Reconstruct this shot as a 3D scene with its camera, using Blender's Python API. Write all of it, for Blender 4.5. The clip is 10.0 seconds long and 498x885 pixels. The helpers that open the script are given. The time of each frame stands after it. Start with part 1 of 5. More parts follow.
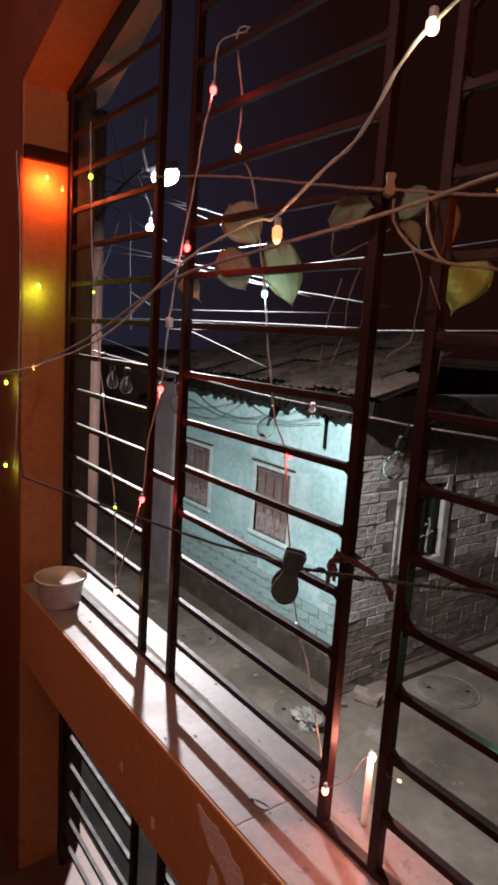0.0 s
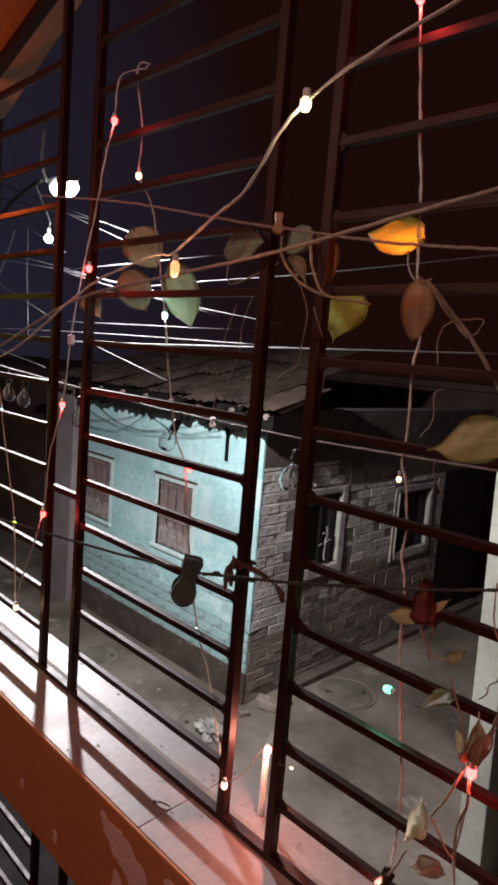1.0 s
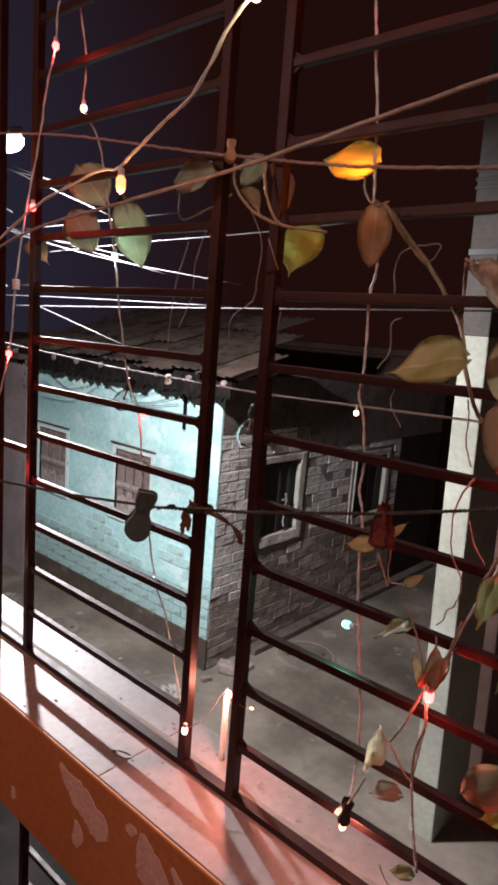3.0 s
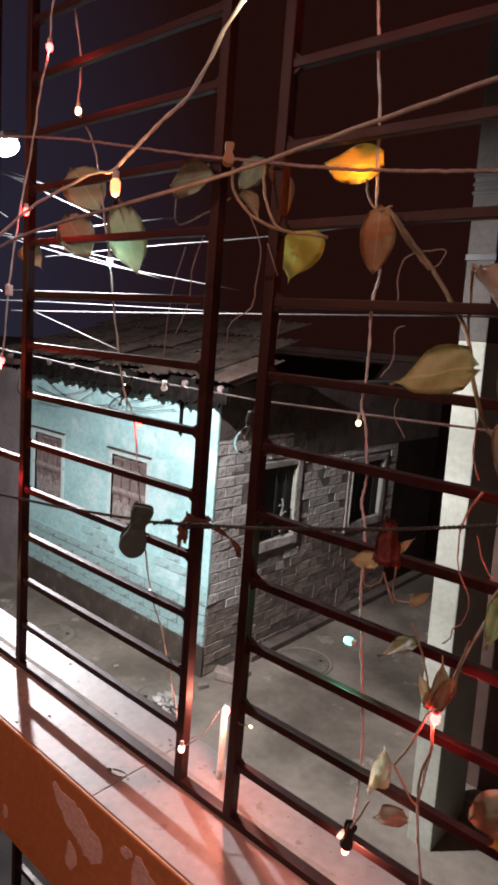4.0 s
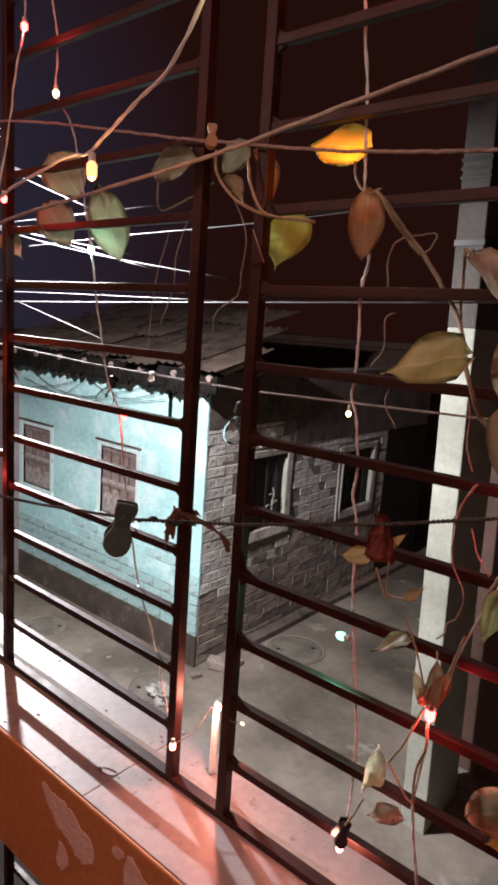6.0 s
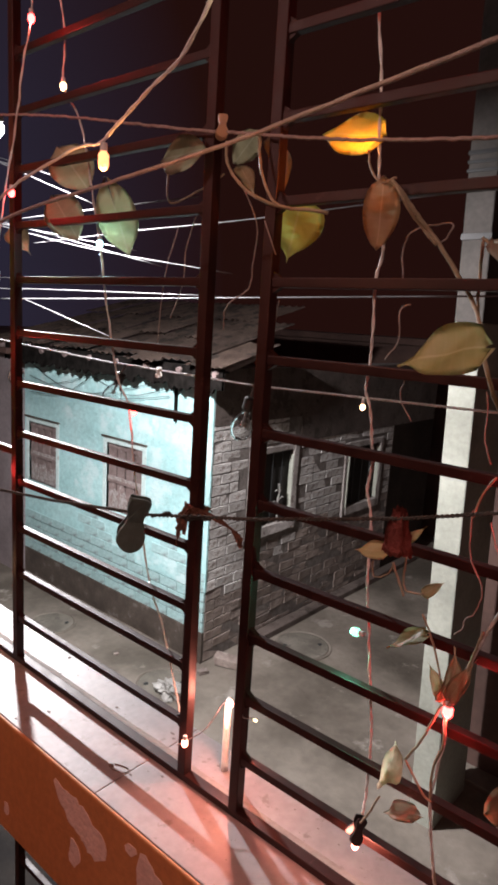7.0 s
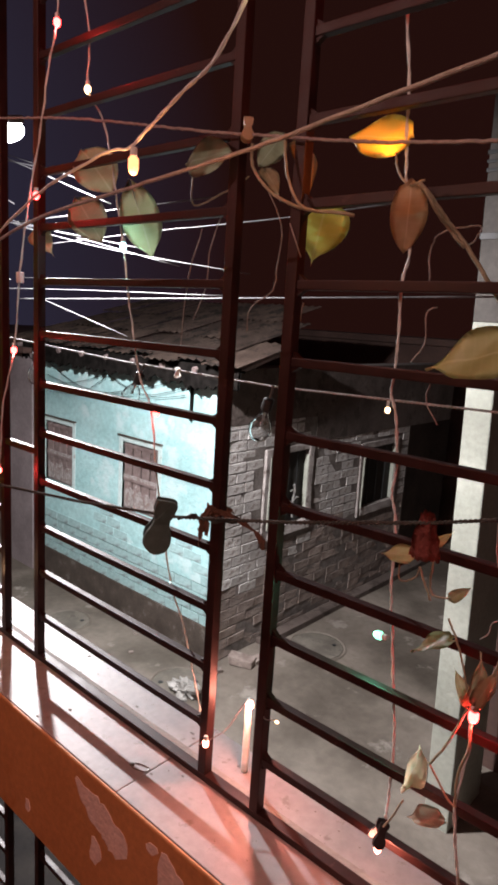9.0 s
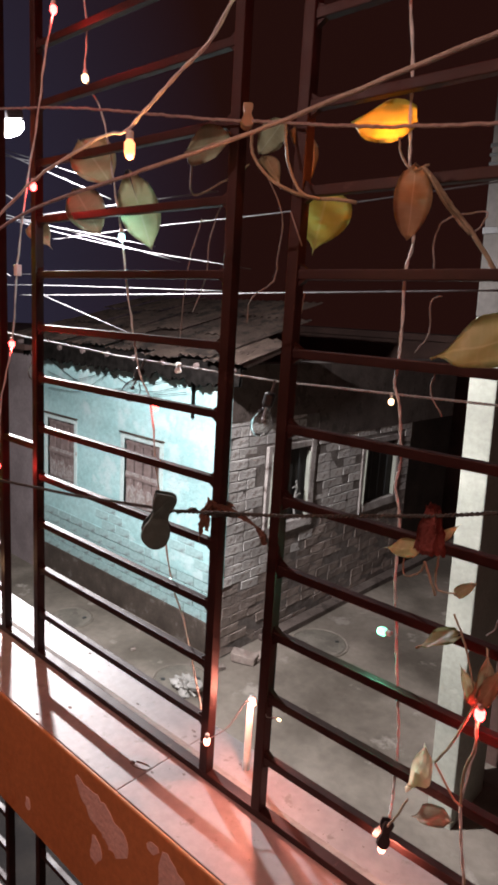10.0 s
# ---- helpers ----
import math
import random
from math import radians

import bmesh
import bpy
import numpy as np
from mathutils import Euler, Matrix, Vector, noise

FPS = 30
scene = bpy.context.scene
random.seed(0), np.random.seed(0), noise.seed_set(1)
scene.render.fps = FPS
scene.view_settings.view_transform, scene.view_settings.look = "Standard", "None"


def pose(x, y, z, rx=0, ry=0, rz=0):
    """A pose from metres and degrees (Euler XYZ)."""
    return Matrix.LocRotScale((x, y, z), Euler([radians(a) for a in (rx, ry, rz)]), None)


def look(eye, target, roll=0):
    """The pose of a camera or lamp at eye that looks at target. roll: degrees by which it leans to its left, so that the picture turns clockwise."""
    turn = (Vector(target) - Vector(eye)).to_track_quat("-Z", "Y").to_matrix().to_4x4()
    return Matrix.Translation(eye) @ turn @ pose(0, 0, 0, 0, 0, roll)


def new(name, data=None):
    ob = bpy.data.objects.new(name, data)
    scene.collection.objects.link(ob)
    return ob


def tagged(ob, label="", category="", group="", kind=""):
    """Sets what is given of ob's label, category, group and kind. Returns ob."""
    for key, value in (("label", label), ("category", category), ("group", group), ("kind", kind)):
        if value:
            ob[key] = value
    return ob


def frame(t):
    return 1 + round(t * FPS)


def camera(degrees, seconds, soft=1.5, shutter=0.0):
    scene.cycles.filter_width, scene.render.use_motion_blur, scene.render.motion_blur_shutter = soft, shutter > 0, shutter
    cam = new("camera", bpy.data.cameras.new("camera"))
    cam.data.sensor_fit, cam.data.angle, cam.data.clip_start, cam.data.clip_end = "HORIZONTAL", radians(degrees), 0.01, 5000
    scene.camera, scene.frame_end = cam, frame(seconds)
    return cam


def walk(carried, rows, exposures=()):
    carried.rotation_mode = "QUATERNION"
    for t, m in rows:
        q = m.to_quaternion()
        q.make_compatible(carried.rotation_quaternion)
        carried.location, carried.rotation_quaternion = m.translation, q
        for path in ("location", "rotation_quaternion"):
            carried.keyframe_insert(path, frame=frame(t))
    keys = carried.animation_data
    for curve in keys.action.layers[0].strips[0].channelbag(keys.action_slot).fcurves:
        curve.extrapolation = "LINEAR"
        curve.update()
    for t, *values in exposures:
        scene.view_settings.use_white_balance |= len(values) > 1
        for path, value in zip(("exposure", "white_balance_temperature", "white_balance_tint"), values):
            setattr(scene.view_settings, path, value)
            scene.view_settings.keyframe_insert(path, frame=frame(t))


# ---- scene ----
cam = camera(42.7, 10.0, soft=3.2)
PATH = [
    (0, (-0.688, -0.536, 0.786), (0.488, 1.048, 0.458), 3.7),
    (0.5, (-0.707, -0.558, 0.783), (0.576, 0.935, 0.428), 3.9),
    (1, (-0.725, -0.588, 0.8), (0.685, 0.806, 0.532), 4.7),
    (1.5, (-0.729, -0.613, 0.796), (0.766, 0.686, 0.513), 5.2),
    (2, (-0.73, -0.613, 0.773), (0.775, 0.656, 0.421), 5.7),
    (2.5, (-0.719, -0.6, 0.747), (0.774, 0.684, 0.393), 4.7),
    (4, (-0.691, -0.563, 0.752), (0.811, 0.716, 0.424), 4.5),
    (4.5, (-0.676, -0.56, 0.751), (0.862, 0.669, 0.395), 4.2),
    (5, (-0.669, -0.56, 0.746), (0.863, 0.673, 0.379), 4.0),
    (5.5, (-0.671, -0.556, 0.75), (0.853, 0.687, 0.386), 4.1),
    (6, (-0.671, -0.55, 0.753), (0.848, 0.7, 0.393), 3.9),
    (7.5, (-0.671, -0.531, 0.745), (0.835, 0.73, 0.369), 3.5),
    (8, (-0.673, -0.527, 0.744), (0.835, 0.731, 0.366), 3.6),
    (8.5, (-0.678, -0.528, 0.748), (0.813, 0.751, 0.375), 3.7),
    (9, (-0.68, -0.528, 0.751), (0.799, 0.765, 0.375), 3.6),
    (9.5, (-0.674, -0.522, 0.75), (0.795, 0.78, 0.367), 3.7),
    (10, (-0.668, -0.52, 0.743), (0.806, 0.776, 0.358), 3.4),
]
walk(cam, [(t, look(eye, target, roll)) for t, eye, target, roll in PATH],
     [(t, e, 7000, 21) for t, e in ((0.0, 0.15), (0.5, 0.12), (1.0, 0.15), (1.5, 0.3), (2.0, 0.5), (2.5, 0.55), (4.0, 0.65), (5.0, 0.72), (6.0, 0.75), (7.5, 0.78), (10.0, 0.8))])

# ---- world and light ----
world = bpy.data.worlds.new("night")
scene.world = world
world.use_nodes = True
wn, wl = world.node_tree.nodes, world.node_tree.links
bg = wn["Background"]
wtc = wn.new("ShaderNodeTexCoord")
wsep = wn.new("ShaderNodeSeparateXYZ")
wramp = wn.new("ShaderNodeValToRGB")
wl.new(wtc.outputs["Generated"], wsep.inputs[0])
wl.new(wsep.outputs["Y"], wramp.inputs[0])
wramp.color_ramp.elements[0].position = 0.68
wramp.color_ramp.elements[0].color = (0.0085, 0.0027, 0.0022, 1)
wramp.color_ramp.elements[1].position = 0.93
wramp.color_ramp.elements[1].color = (0.0120, 0.0132, 0.0255, 1)
wl.new(wramp.outputs[0], bg.inputs[0])
bg.inputs[1].default_value = 1.0

LAMP = Vector((1.137, 2.906, 1.695))


def point_lamp(name, place, watts, colour, radius, label):
    d = bpy.data.lights.new(name, "POINT")
    d.energy, d.color, d.shadow_soft_size = watts, colour, radius
    ob = new(name, d)
    ob.location = place
    return tagged(ob, label, "light")


street = bpy.data.lights.new("street_light", "AREA")
street.shape, street.size, street.size_y, street.energy, street.color = "RECTANGLE", 0.08, 0.16, 300, (0.92, 0.97, 1.0)
street_ob = tagged(new("street_light", street), "cool white light of the street lamp", "light")
street_ob.matrix_world = Matrix.Translation(LAMP + Vector((0.026, 0, -0.094))) @ Matrix.Rotation(radians(-15), 4, "Y")

# ---- materials ----


def nodes_of(name):
    m = bpy.data.materials.new(name)
    m.use_nodes = True
    return m, m.node_tree.nodes, m.node_tree.links, m.node_tree.nodes["Principled BSDF"]


def mat(name, c1, c2, scale=8.0, rough=0.6, metal=0.0, bump=0.2, fine=60.0, c3=None, spots=3.0, edge=0.55, rand=0.0, dist=0.004, spec=0.5):
    """Two-scale mottled surface: c1 to c2 by coarse noise, stains of c3 with an edge, fine bump, optional change by object."""
    m, n, l, p = nodes_of(name)
    tc = n.new("ShaderNodeTexCoord")
    a = n.new("ShaderNodeTexNoise")
    a.inputs["Scale"].default_value, a.inputs["Detail"].default_value = scale, 6
    b = n.new("ShaderNodeTexNoise")
    b.inputs["Scale"].default_value, b.inputs["Detail"].default_value = fine, 4
    for t in (a, b):
        l.new(tc.outputs["Object"], t.inputs["Vector"])
    r = n.new("ShaderNodeValToRGB")
    r.color_ramp.elements[0].position, r.color_ramp.elements[1].position = 0.35, 0.68
    r.color_ramp.elements[0].color, r.color_ramp.elements[1].color = (*c1, 1), (*c2, 1)
    l.new(a.outputs["Fac"], r.inputs[0])
    col = r.outputs[0]
    fm = n.new("ShaderNodeMix")
    fm.data_type, fm.blend_type = "RGBA", "MULTIPLY"
    fm.inputs[0].default_value = 0.35
    fr = n.new("ShaderNodeValToRGB")
    fr.color_ramp.elements[0].position, fr.color_ramp.elements[1].position = 0.3, 0.7
    fr.color_ramp.elements[0].color = (0.45, 0.45, 0.45, 1)
    l.new(b.outputs["Fac"], fr.inputs[0])
    l.new(col, fm.inputs[6]), l.new(fr.outputs[0], fm.inputs[7])
    col = fm.outputs[2]
    if c3:
        s = n.new("ShaderNodeTexNoise")
        s.inputs["Scale"].default_value, s.inputs["Detail"].default_value = spots, 8
        s.inputs["Roughness"].default_value = 0.65
        l.new(tc.outputs["Object"], s.inputs["Vector"])
        sr = n.new("ShaderNodeValToRGB")
        sr.color_ramp.elements[0].position, sr.color_ramp.elements[1].position = edge, edge + 0.06
        l.new(s.outputs["Fac"], sr.inputs[0])
        sm = n.new("ShaderNodeMix")
        sm.data_type = "RGBA"
        sm.inputs[7].default_value = (*c3, 1)
        l.new(sr.outputs[0], sm.inputs[0]), l.new(col, sm.inputs[6])
        col = sm.outputs[2]
    if rand:
        oi = n.new("ShaderNodeObjectInfo")
        mr = n.new("ShaderNodeMapRange")
        mr.inputs[3].default_value, mr.inputs[4].default_value = 1 - rand, 1 + rand
        l.new(oi.outputs["Random"], mr.inputs[0])
        hs = n.new("ShaderNodeHueSaturation")
        l.new(mr.outputs[0], hs.inputs["Value"]), l.new(col, hs.inputs["Color"])
        col = hs.outputs[0]
    l.new(col, p.inputs["Base Color"])
    p.inputs["Roughness"].default_value, p.inputs["Metallic"].default_value = rough, metal
    p.inputs["Specular IOR Level"].default_value = spec
    rr = n.new("ShaderNodeMapRange")
    rr.inputs[3].default_value, rr.inputs[4].default_value = max(0.05, rough - 0.15), min(1, rough + 0.15)
    l.new(a.outputs["Fac"], rr.inputs[0]), l.new(rr.outputs[0], p.inputs["Roughness"])
    if bump:
        bp = n.new("ShaderNodeBump")
        bp.inputs["Strength"].default_value, bp.inputs["Distance"].default_value = bump, dist
        l.new(b.outputs["Fac"], bp.inputs["Height"]), l.new(bp.outputs[0], p.inputs["Normal"])
    return m


def emit(name, colour, strength):
    m, n, l, p = nodes_of(name)
    p.inputs["Base Color"].default_value = (*colour, 1)
    p.inputs["Emission Color"].default_value = (*colour, 1)
    p.inputs["Emission Strength"].default_value = strength
    return m


def leaf_mat(name, c1, c2):
    """A thin leaf: gloss over a mix of reflected and transmitted light, with pale veins and blotches."""
    m, n, l, p = nodes_of(name)
    tc = n.new("ShaderNodeTexCoord")
    a = n.new("ShaderNodeTexNoise")
    a.inputs["Scale"].default_value, a.inputs["Detail"].default_value = 2.2, 5
    l.new(tc.outputs["Object"], a.inputs["Vector"])
    oi = n.new("ShaderNodeObjectInfo")
    r = n.new("ShaderNodeValToRGB")
    r.color_ramp.elements[0].position, r.color_ramp.elements[1].position = 0.38, 0.62
    r.color_ramp.elements[0].color, r.color_ramp.elements[1].color = (*c1, 1), (*c2, 1)
    l.new(a.outputs["Fac"], r.inputs[0])
    hs = n.new("ShaderNodeHueSaturation")
    mr = n.new("ShaderNodeMapRange")
    mr.inputs[3].default_value, mr.inputs[4].default_value = 0.7, 1.25
    l.new(oi.outputs["Random"], mr.inputs[0]), l.new(mr.outputs[0], hs.inputs["Value"])
    sep, ab, rib = n.new("ShaderNodeSeparateXYZ"), n.new("ShaderNodeMath"), n.new("ShaderNodeMapRange")
    ab.operation = "ABSOLUTE"
    rib.inputs[1].default_value, rib.inputs[2].default_value, rib.inputs[3].default_value, rib.inputs[4].default_value = 0.006, 0.022, 0.32, 0.0
    l.new(tc.outputs["Object"], sep.inputs[0]), l.new(sep.outputs["X"], ab.inputs[0]), l.new(ab.outputs[0], rib.inputs[0])
    wv = n.new("ShaderNodeTexWave")
    wv.bands_direction = "Y"
    wv.inputs["Scale"].default_value, wv.inputs["Distortion"].default_value, wv.inputs["Detail"].default_value = 2.6, 3.0, 2
    l.new(tc.outputs["Object"], wv.inputs["Vector"])
    vm = n.new("ShaderNodeMapRange")
    vm.inputs[1].default_value, vm.inputs[2].default_value, vm.inputs[3].default_value, vm.inputs[4].default_value = 0.75, 1.0, 0.0, 0.05
    l.new(wv.outputs["Fac"], vm.inputs[0])
    mxv = n.new("ShaderNodeMath")
    mxv.operation = "MAXIMUM"
    l.new(vm.outputs[0], mxv.inputs[0]), l.new(rib.outputs[0], mxv.inputs[1])
    pale = n.new("ShaderNodeMix")
    pale.data_type = "RGBA"
    pale.inputs[7].default_value = (*[min(0.85, 0.25 + 1.1 * v) for v in c2], 1)
    l.new(mxv.outputs[0], pale.inputs[0]), l.new(r.outputs[0], pale.inputs[6])
    l.new(pale.outputs[2], hs.inputs["Color"]), l.new(hs.outputs[0], p.inputs["Base Color"])
    p.inputs["Roughness"].default_value = 0.38
    tr = n.new("ShaderNodeBsdfTranslucent")
    l.new(hs.outputs[0], tr.inputs["Color"])
    mx = n.new("ShaderNodeMixShader")
    mx.inputs[0].default_value = 0.45
    l.new(p.outputs[0], mx.inputs[1]), l.new(tr.outputs[0], mx.inputs[2])
    l.new(mx.outputs[0], n["Material Output"].inputs["Surface"])
    return m


def glass_mat(name):
    m, n, l, p = nodes_of(name)
    p.inputs["Base Color"].default_value = (0.95, 0.97, 0.97, 1)
    p.inputs["Roughness"].default_value = 0.01
    p.inputs["Transmission Weight"].default_value = 1.0
    p.inputs["IOR"].default_value = 1.45
    return m


M_BAR = mat("maroon_bar_paint", (0.015, 0.0052, 0.0046), (0.026, 0.0088, 0.0074), 30, 0.5, 0, 0.06, 140, (0.045, 0.022, 0.018), 24, 0.64, spec=0.3)
M_SILL = mat("white_sill_stone", (0.225, 0.225, 0.235), (0.31, 0.31, 0.315), 7, 0.5, 0, 0.12, 60, (0.17, 0.165, 0.16), 26, 0.59)
M_JOINT = mat("grey_mortar", (0.20, 0.19, 0.18), (0.30, 0.29, 0.27), 20, 0.9, 0, 0.4, 150)
M_GRIT = mat("dark_grit", (0.11, 0.105, 0.10), (0.20, 0.19, 0.18), 20, 0.9, 0, 0.4, 150)
M_ORANGE = mat("orange_wall_paint", (0.52, 0.235, 0.085), (0.60, 0.28, 0.11), 4, 0.6, 0, 0.25, 70, (0.42, 0.15, 0.04), 7, 0.62)
M_PEEL = mat("bare_pink_plaster", (0.76, 0.58, 0.50), (0.82, 0.66, 0.58), 22, 0.9, 0, 0.4, 120)
M_ROOM = mat("brown_room_plaster", (0.32, 0.13, 0.05), (0.40, 0.17, 0.07), 3, 0.75, 0, 0.2, 60)
M_INNER = mat("dark_maroon_skin", (0.17, 0.050, 0.026), (0.23, 0.072, 0.036), 4, 0.6, 0, 0.25, 60, (0.13, 0.035, 0.02), 6, 0.6)
M_CEIL = mat("cream_slab_plaster", (0.50, 0.43, 0.34), (0.60, 0.53, 0.43), 5, 0.85, 0, 0.3, 50, (0.36, 0.30, 0.24), 4, 0.6)
M_FLOOR = mat("dark_red_floor", (0.10, 0.05, 0.04), (0.16, 0.08, 0.06), 6, 0.5, 0, 0.15, 50)
M_TEAL = mat("teal_limewash", (0.35, 0.63, 0.64), (0.43, 0.70, 0.71), 3.5, 0.85, 0, 0.7, 22, (0.47, 0.66, 0.67), 2.4, 0.56, dist=0.012)
M_TEALWORN = mat("worn_teal_limewash", (0.32, 0.52, 0.525), (0.41, 0.62, 0.63), 5, 0.9, 0, 0.9, 30, (0.22, 0.30, 0.30), 4, 0.52, rand=0.05)
M_BRICK = mat("old_sooty_brick", (0.20, 0.155, 0.135), (0.32, 0.265, 0.235), 9, 0.95, 0, 0.9, 34, (0.30, 0.26, 0.235), 10, 0.60, rand=0.30, dist=0.014)
M_WBRICK = mat("limewashed_brick", (0.44, 0.42, 0.405), (0.60, 0.58, 0.56), 9, 0.9, 0, 0.8, 34, (0.26, 0.22, 0.20), 9, 0.56, rand=0.14, dist=0.014)
M_MORTAR = mat("old_brick_mortar", (0.13, 0.11, 0.10), (0.22, 0.195, 0.18), 15, 0.95, 0, 0.8, 60)
M_PLINTH = mat("dark_cement_plinth", (0.052, 0.039, 0.031), (0.105, 0.083, 0.067), 5, 0.85, 0, 0.7, 35, (0.14, 0.125, 0.11), 5, 0.57)
M_GROUND = mat("lane_concrete", (0.095, 0.080, 0.064), (0.225, 0.195, 0.163), 1.6, 0.75, 0, 0.7, 16, (0.26, 0.235, 0.205), 2.3, 0.60, dist=0.012)
M_LID = mat("stained_cement_lid", (0.10, 0.09, 0.074), (0.175, 0.158, 0.132), 6, 0.8, 0, 0.5, 50, (0.085, 0.075, 0.062), 7, 0.55)
M_WOOD = mat("grey_brown_shutter_wood", (0.17, 0.125, 0.118), (0.26, 0.20, 0.19), 14, 0.75, 0, 0.5, 90, (0.36, 0.34, 0.33), 16, 0.62, rand=0.15)
M_PAPER = mat("torn_stained_paper", (0.24, 0.21, 0.20), (0.40, 0.38, 0.37), 30, 0.9, 0, 0.5, 80, (0.20, 0.15, 0.135), 26, 0.52)
# near-black colour that paints in the dark of unlit insides
M_DARK = mat("painted_dark_inside", (0.02, 0.018, 0.016), (0.035, 0.03, 0.026), 4, 0.9, 0, 0)
M_FRAME = mat("pale_window_surround", (0.50, 0.66, 0.65), (0.60, 0.76, 0.75), 9, 0.85, 0, 0.4, 60, (0.38, 0.38, 0.36), 10, 0.6)
M_ROOF = mat("weathered_roof_sheet", (0.085, 0.056, 0.044), (0.155, 0.110, 0.088), 5, 0.85, 0, 0.7, 40, (0.04, 0.03, 0.025), 6, 0.52, rand=0.3)
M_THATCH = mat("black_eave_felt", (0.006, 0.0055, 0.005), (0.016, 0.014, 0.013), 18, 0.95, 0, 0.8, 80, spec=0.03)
M_PINK = mat("pinkish_grey_plaster", (0.22, 0.18, 0.185), (0.28, 0.235, 0.24), 4, 0.9, 0, 0.5, 30, (0.24, 0.22, 0.22), 3, 0.6)
M_PILLAR = mat("pale_pillar_paint", (0.35, 0.375, 0.32), (0.42, 0.445, 0.385), 4, 0.8, 0, 0.4, 35, (0.42, 0.44, 0.38), 7, 0.63)
M_SURROUND = mat("broken_grey_plaster", (0.30, 0.27, 0.255), (0.44, 0.405, 0.385), 8, 0.95, 0, 0.8, 40, (0.14, 0.11, 0.10), 9, 0.56, dist=0.01)
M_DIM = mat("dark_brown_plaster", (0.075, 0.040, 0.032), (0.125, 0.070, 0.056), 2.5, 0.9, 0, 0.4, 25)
M_UNLIT_END = mat("painted_dark_wall_end", (0.026, 0.018, 0.015), (0.045, 0.032, 0.026), 3, 0.9, 0, 0.5, 25, spec=0.1)
M_PIN = mat("dark_green_plastic", (0.042, 0.078, 0.070), (0.062, 0.105, 0.095), 30, 0.6, 0, 0.1, 120, spec=0.15)
M_PLAST = mat("dark_side_plaster", (0.075, 0.055, 0.047), (0.125, 0.098, 0.085), 5, 0.95, 0, 0.8, 30, (0.05, 0.036, 0.03), 6, 0.55, dist=0.012)
M_DARKSTRIP = mat("near_black_ground", (0.010, 0.009, 0.009), (0.022, 0.019, 0.017), 4, 0.8, 0, 0.6, 30, spec=0.1)
# grey lowered so that pillar top and outer pier look less lit
M_DIMMED_GREY = mat("shade_dimmed_grey", (0.065, 0.060, 0.054), (0.11, 0.10, 0.092), 5, 0.9, 0, 0.5, 40)
M_BLACK = mat("black_plastic", (0.010, 0.011, 0.012), (0.018, 0.02, 0.021), 30, 0.45, 0, 0.1, 120)
M_CABLE = mat("grey_overhead_cable", (0.06, 0.06, 0.064), (0.105, 0.105, 0.11), 20, 0.45, 0, 0.1, 200)
M_FLEX = mat("pale_flex", (0.30, 0.29, 0.28), (0.42, 0.41, 0.40), 60, 0.5, 0, 0.1, 300)
M_WIRE = mat("pale_string_wire", (0.52, 0.63, 0.62), (0.62, 0.72, 0.71), 60, 0.5, 0, 0.1, 300)
M_ROPE = mat("tan_rope_fibre", (0.25, 0.245, 0.23), (0.36, 0.355, 0.335), 90, 0.9, 0, 0.6, 500)
M_DROPE = mat("dark_green_cord", (0.035, 0.045, 0.04), (0.07, 0.08, 0.07), 90, 0.85, 0, 0.5, 500)
M_RAG = mat("brown_rag", (0.13, 0.075, 0.05), (0.24, 0.145, 0.10), 40, 0.95, 0, 0.6, 300)
M_REDRAG = mat("red_rag_cloth", (0.24, 0.075, 0.06), (0.34, 0.12, 0.10), 25, 0.95, 0, 0.6, 300)
M_STEM = mat("olive_stem", (0.22, 0.225, 0.15), (0.32, 0.32, 0.225), 40, 0.6, 0, 0.3, 200)
M_CHROME = mat("galvanised_pipe", (0.45, 0.46, 0.47), (0.58, 0.59, 0.60), 12, 0.4, 0.8, 0.1, 100)
M_PINSTEEL = mat("tarnished_steel", (0.16, 0.15, 0.14), (0.26, 0.25, 0.24), 90, 0.4, 0.7, 0.1, 300)
M_WAX = mat("white_candle_wax", (0.80, 0.77, 0.72), (0.86, 0.83, 0.78), 30, 0.45, 0, 0.15, 90)
M_WAX.node_tree.nodes["Principled BSDF"].inputs["Subsurface Weight"].default_value = 0.8
M_WAX.node_tree.nodes["Principled BSDF"].inputs["Subsurface Radius"].default_value = (1.0, 0.9, 0.8)
M_WAX.node_tree.nodes["Principled BSDF"].inputs["Subsurface Scale"].default_value = 0.03
M_TUB = mat("frosted_white_plastic", (0.62, 0.60, 0.58), (0.70, 0.68, 0.66), 10, 0.35, 0, 0.05, 80)
M_BAG = mat("white_crumpled_plastic", (0.22, 0.215, 0.20), (0.32, 0.315, 0.295), 9, 0.4, 0, 0.4, 40)
M_LEAF = leaf_mat("pothos_leaf", (0.26, 0.34, 0.16), (0.34, 0.42, 0.22))
M_YLEAF = leaf_mat("yellowing_leaf", (0.60, 0.60, 0.13), (0.68, 0.67, 0.20))
M_PLEAF = leaf_mat("pale_green_leaf", (0.52, 0.60, 0.36), (0.62, 0.70, 0.46))
M_DRY = leaf_mat("dry_tan_leaf", (0.38, 0.32, 0.20), (0.46, 0.40, 0.26))
M_WITHER = leaf_mat("withered_pale_leaf", (0.46, 0.44, 0.34), (0.62, 0.60, 0.48))
M_GLASS = glass_mat("clear_bulb_glass")
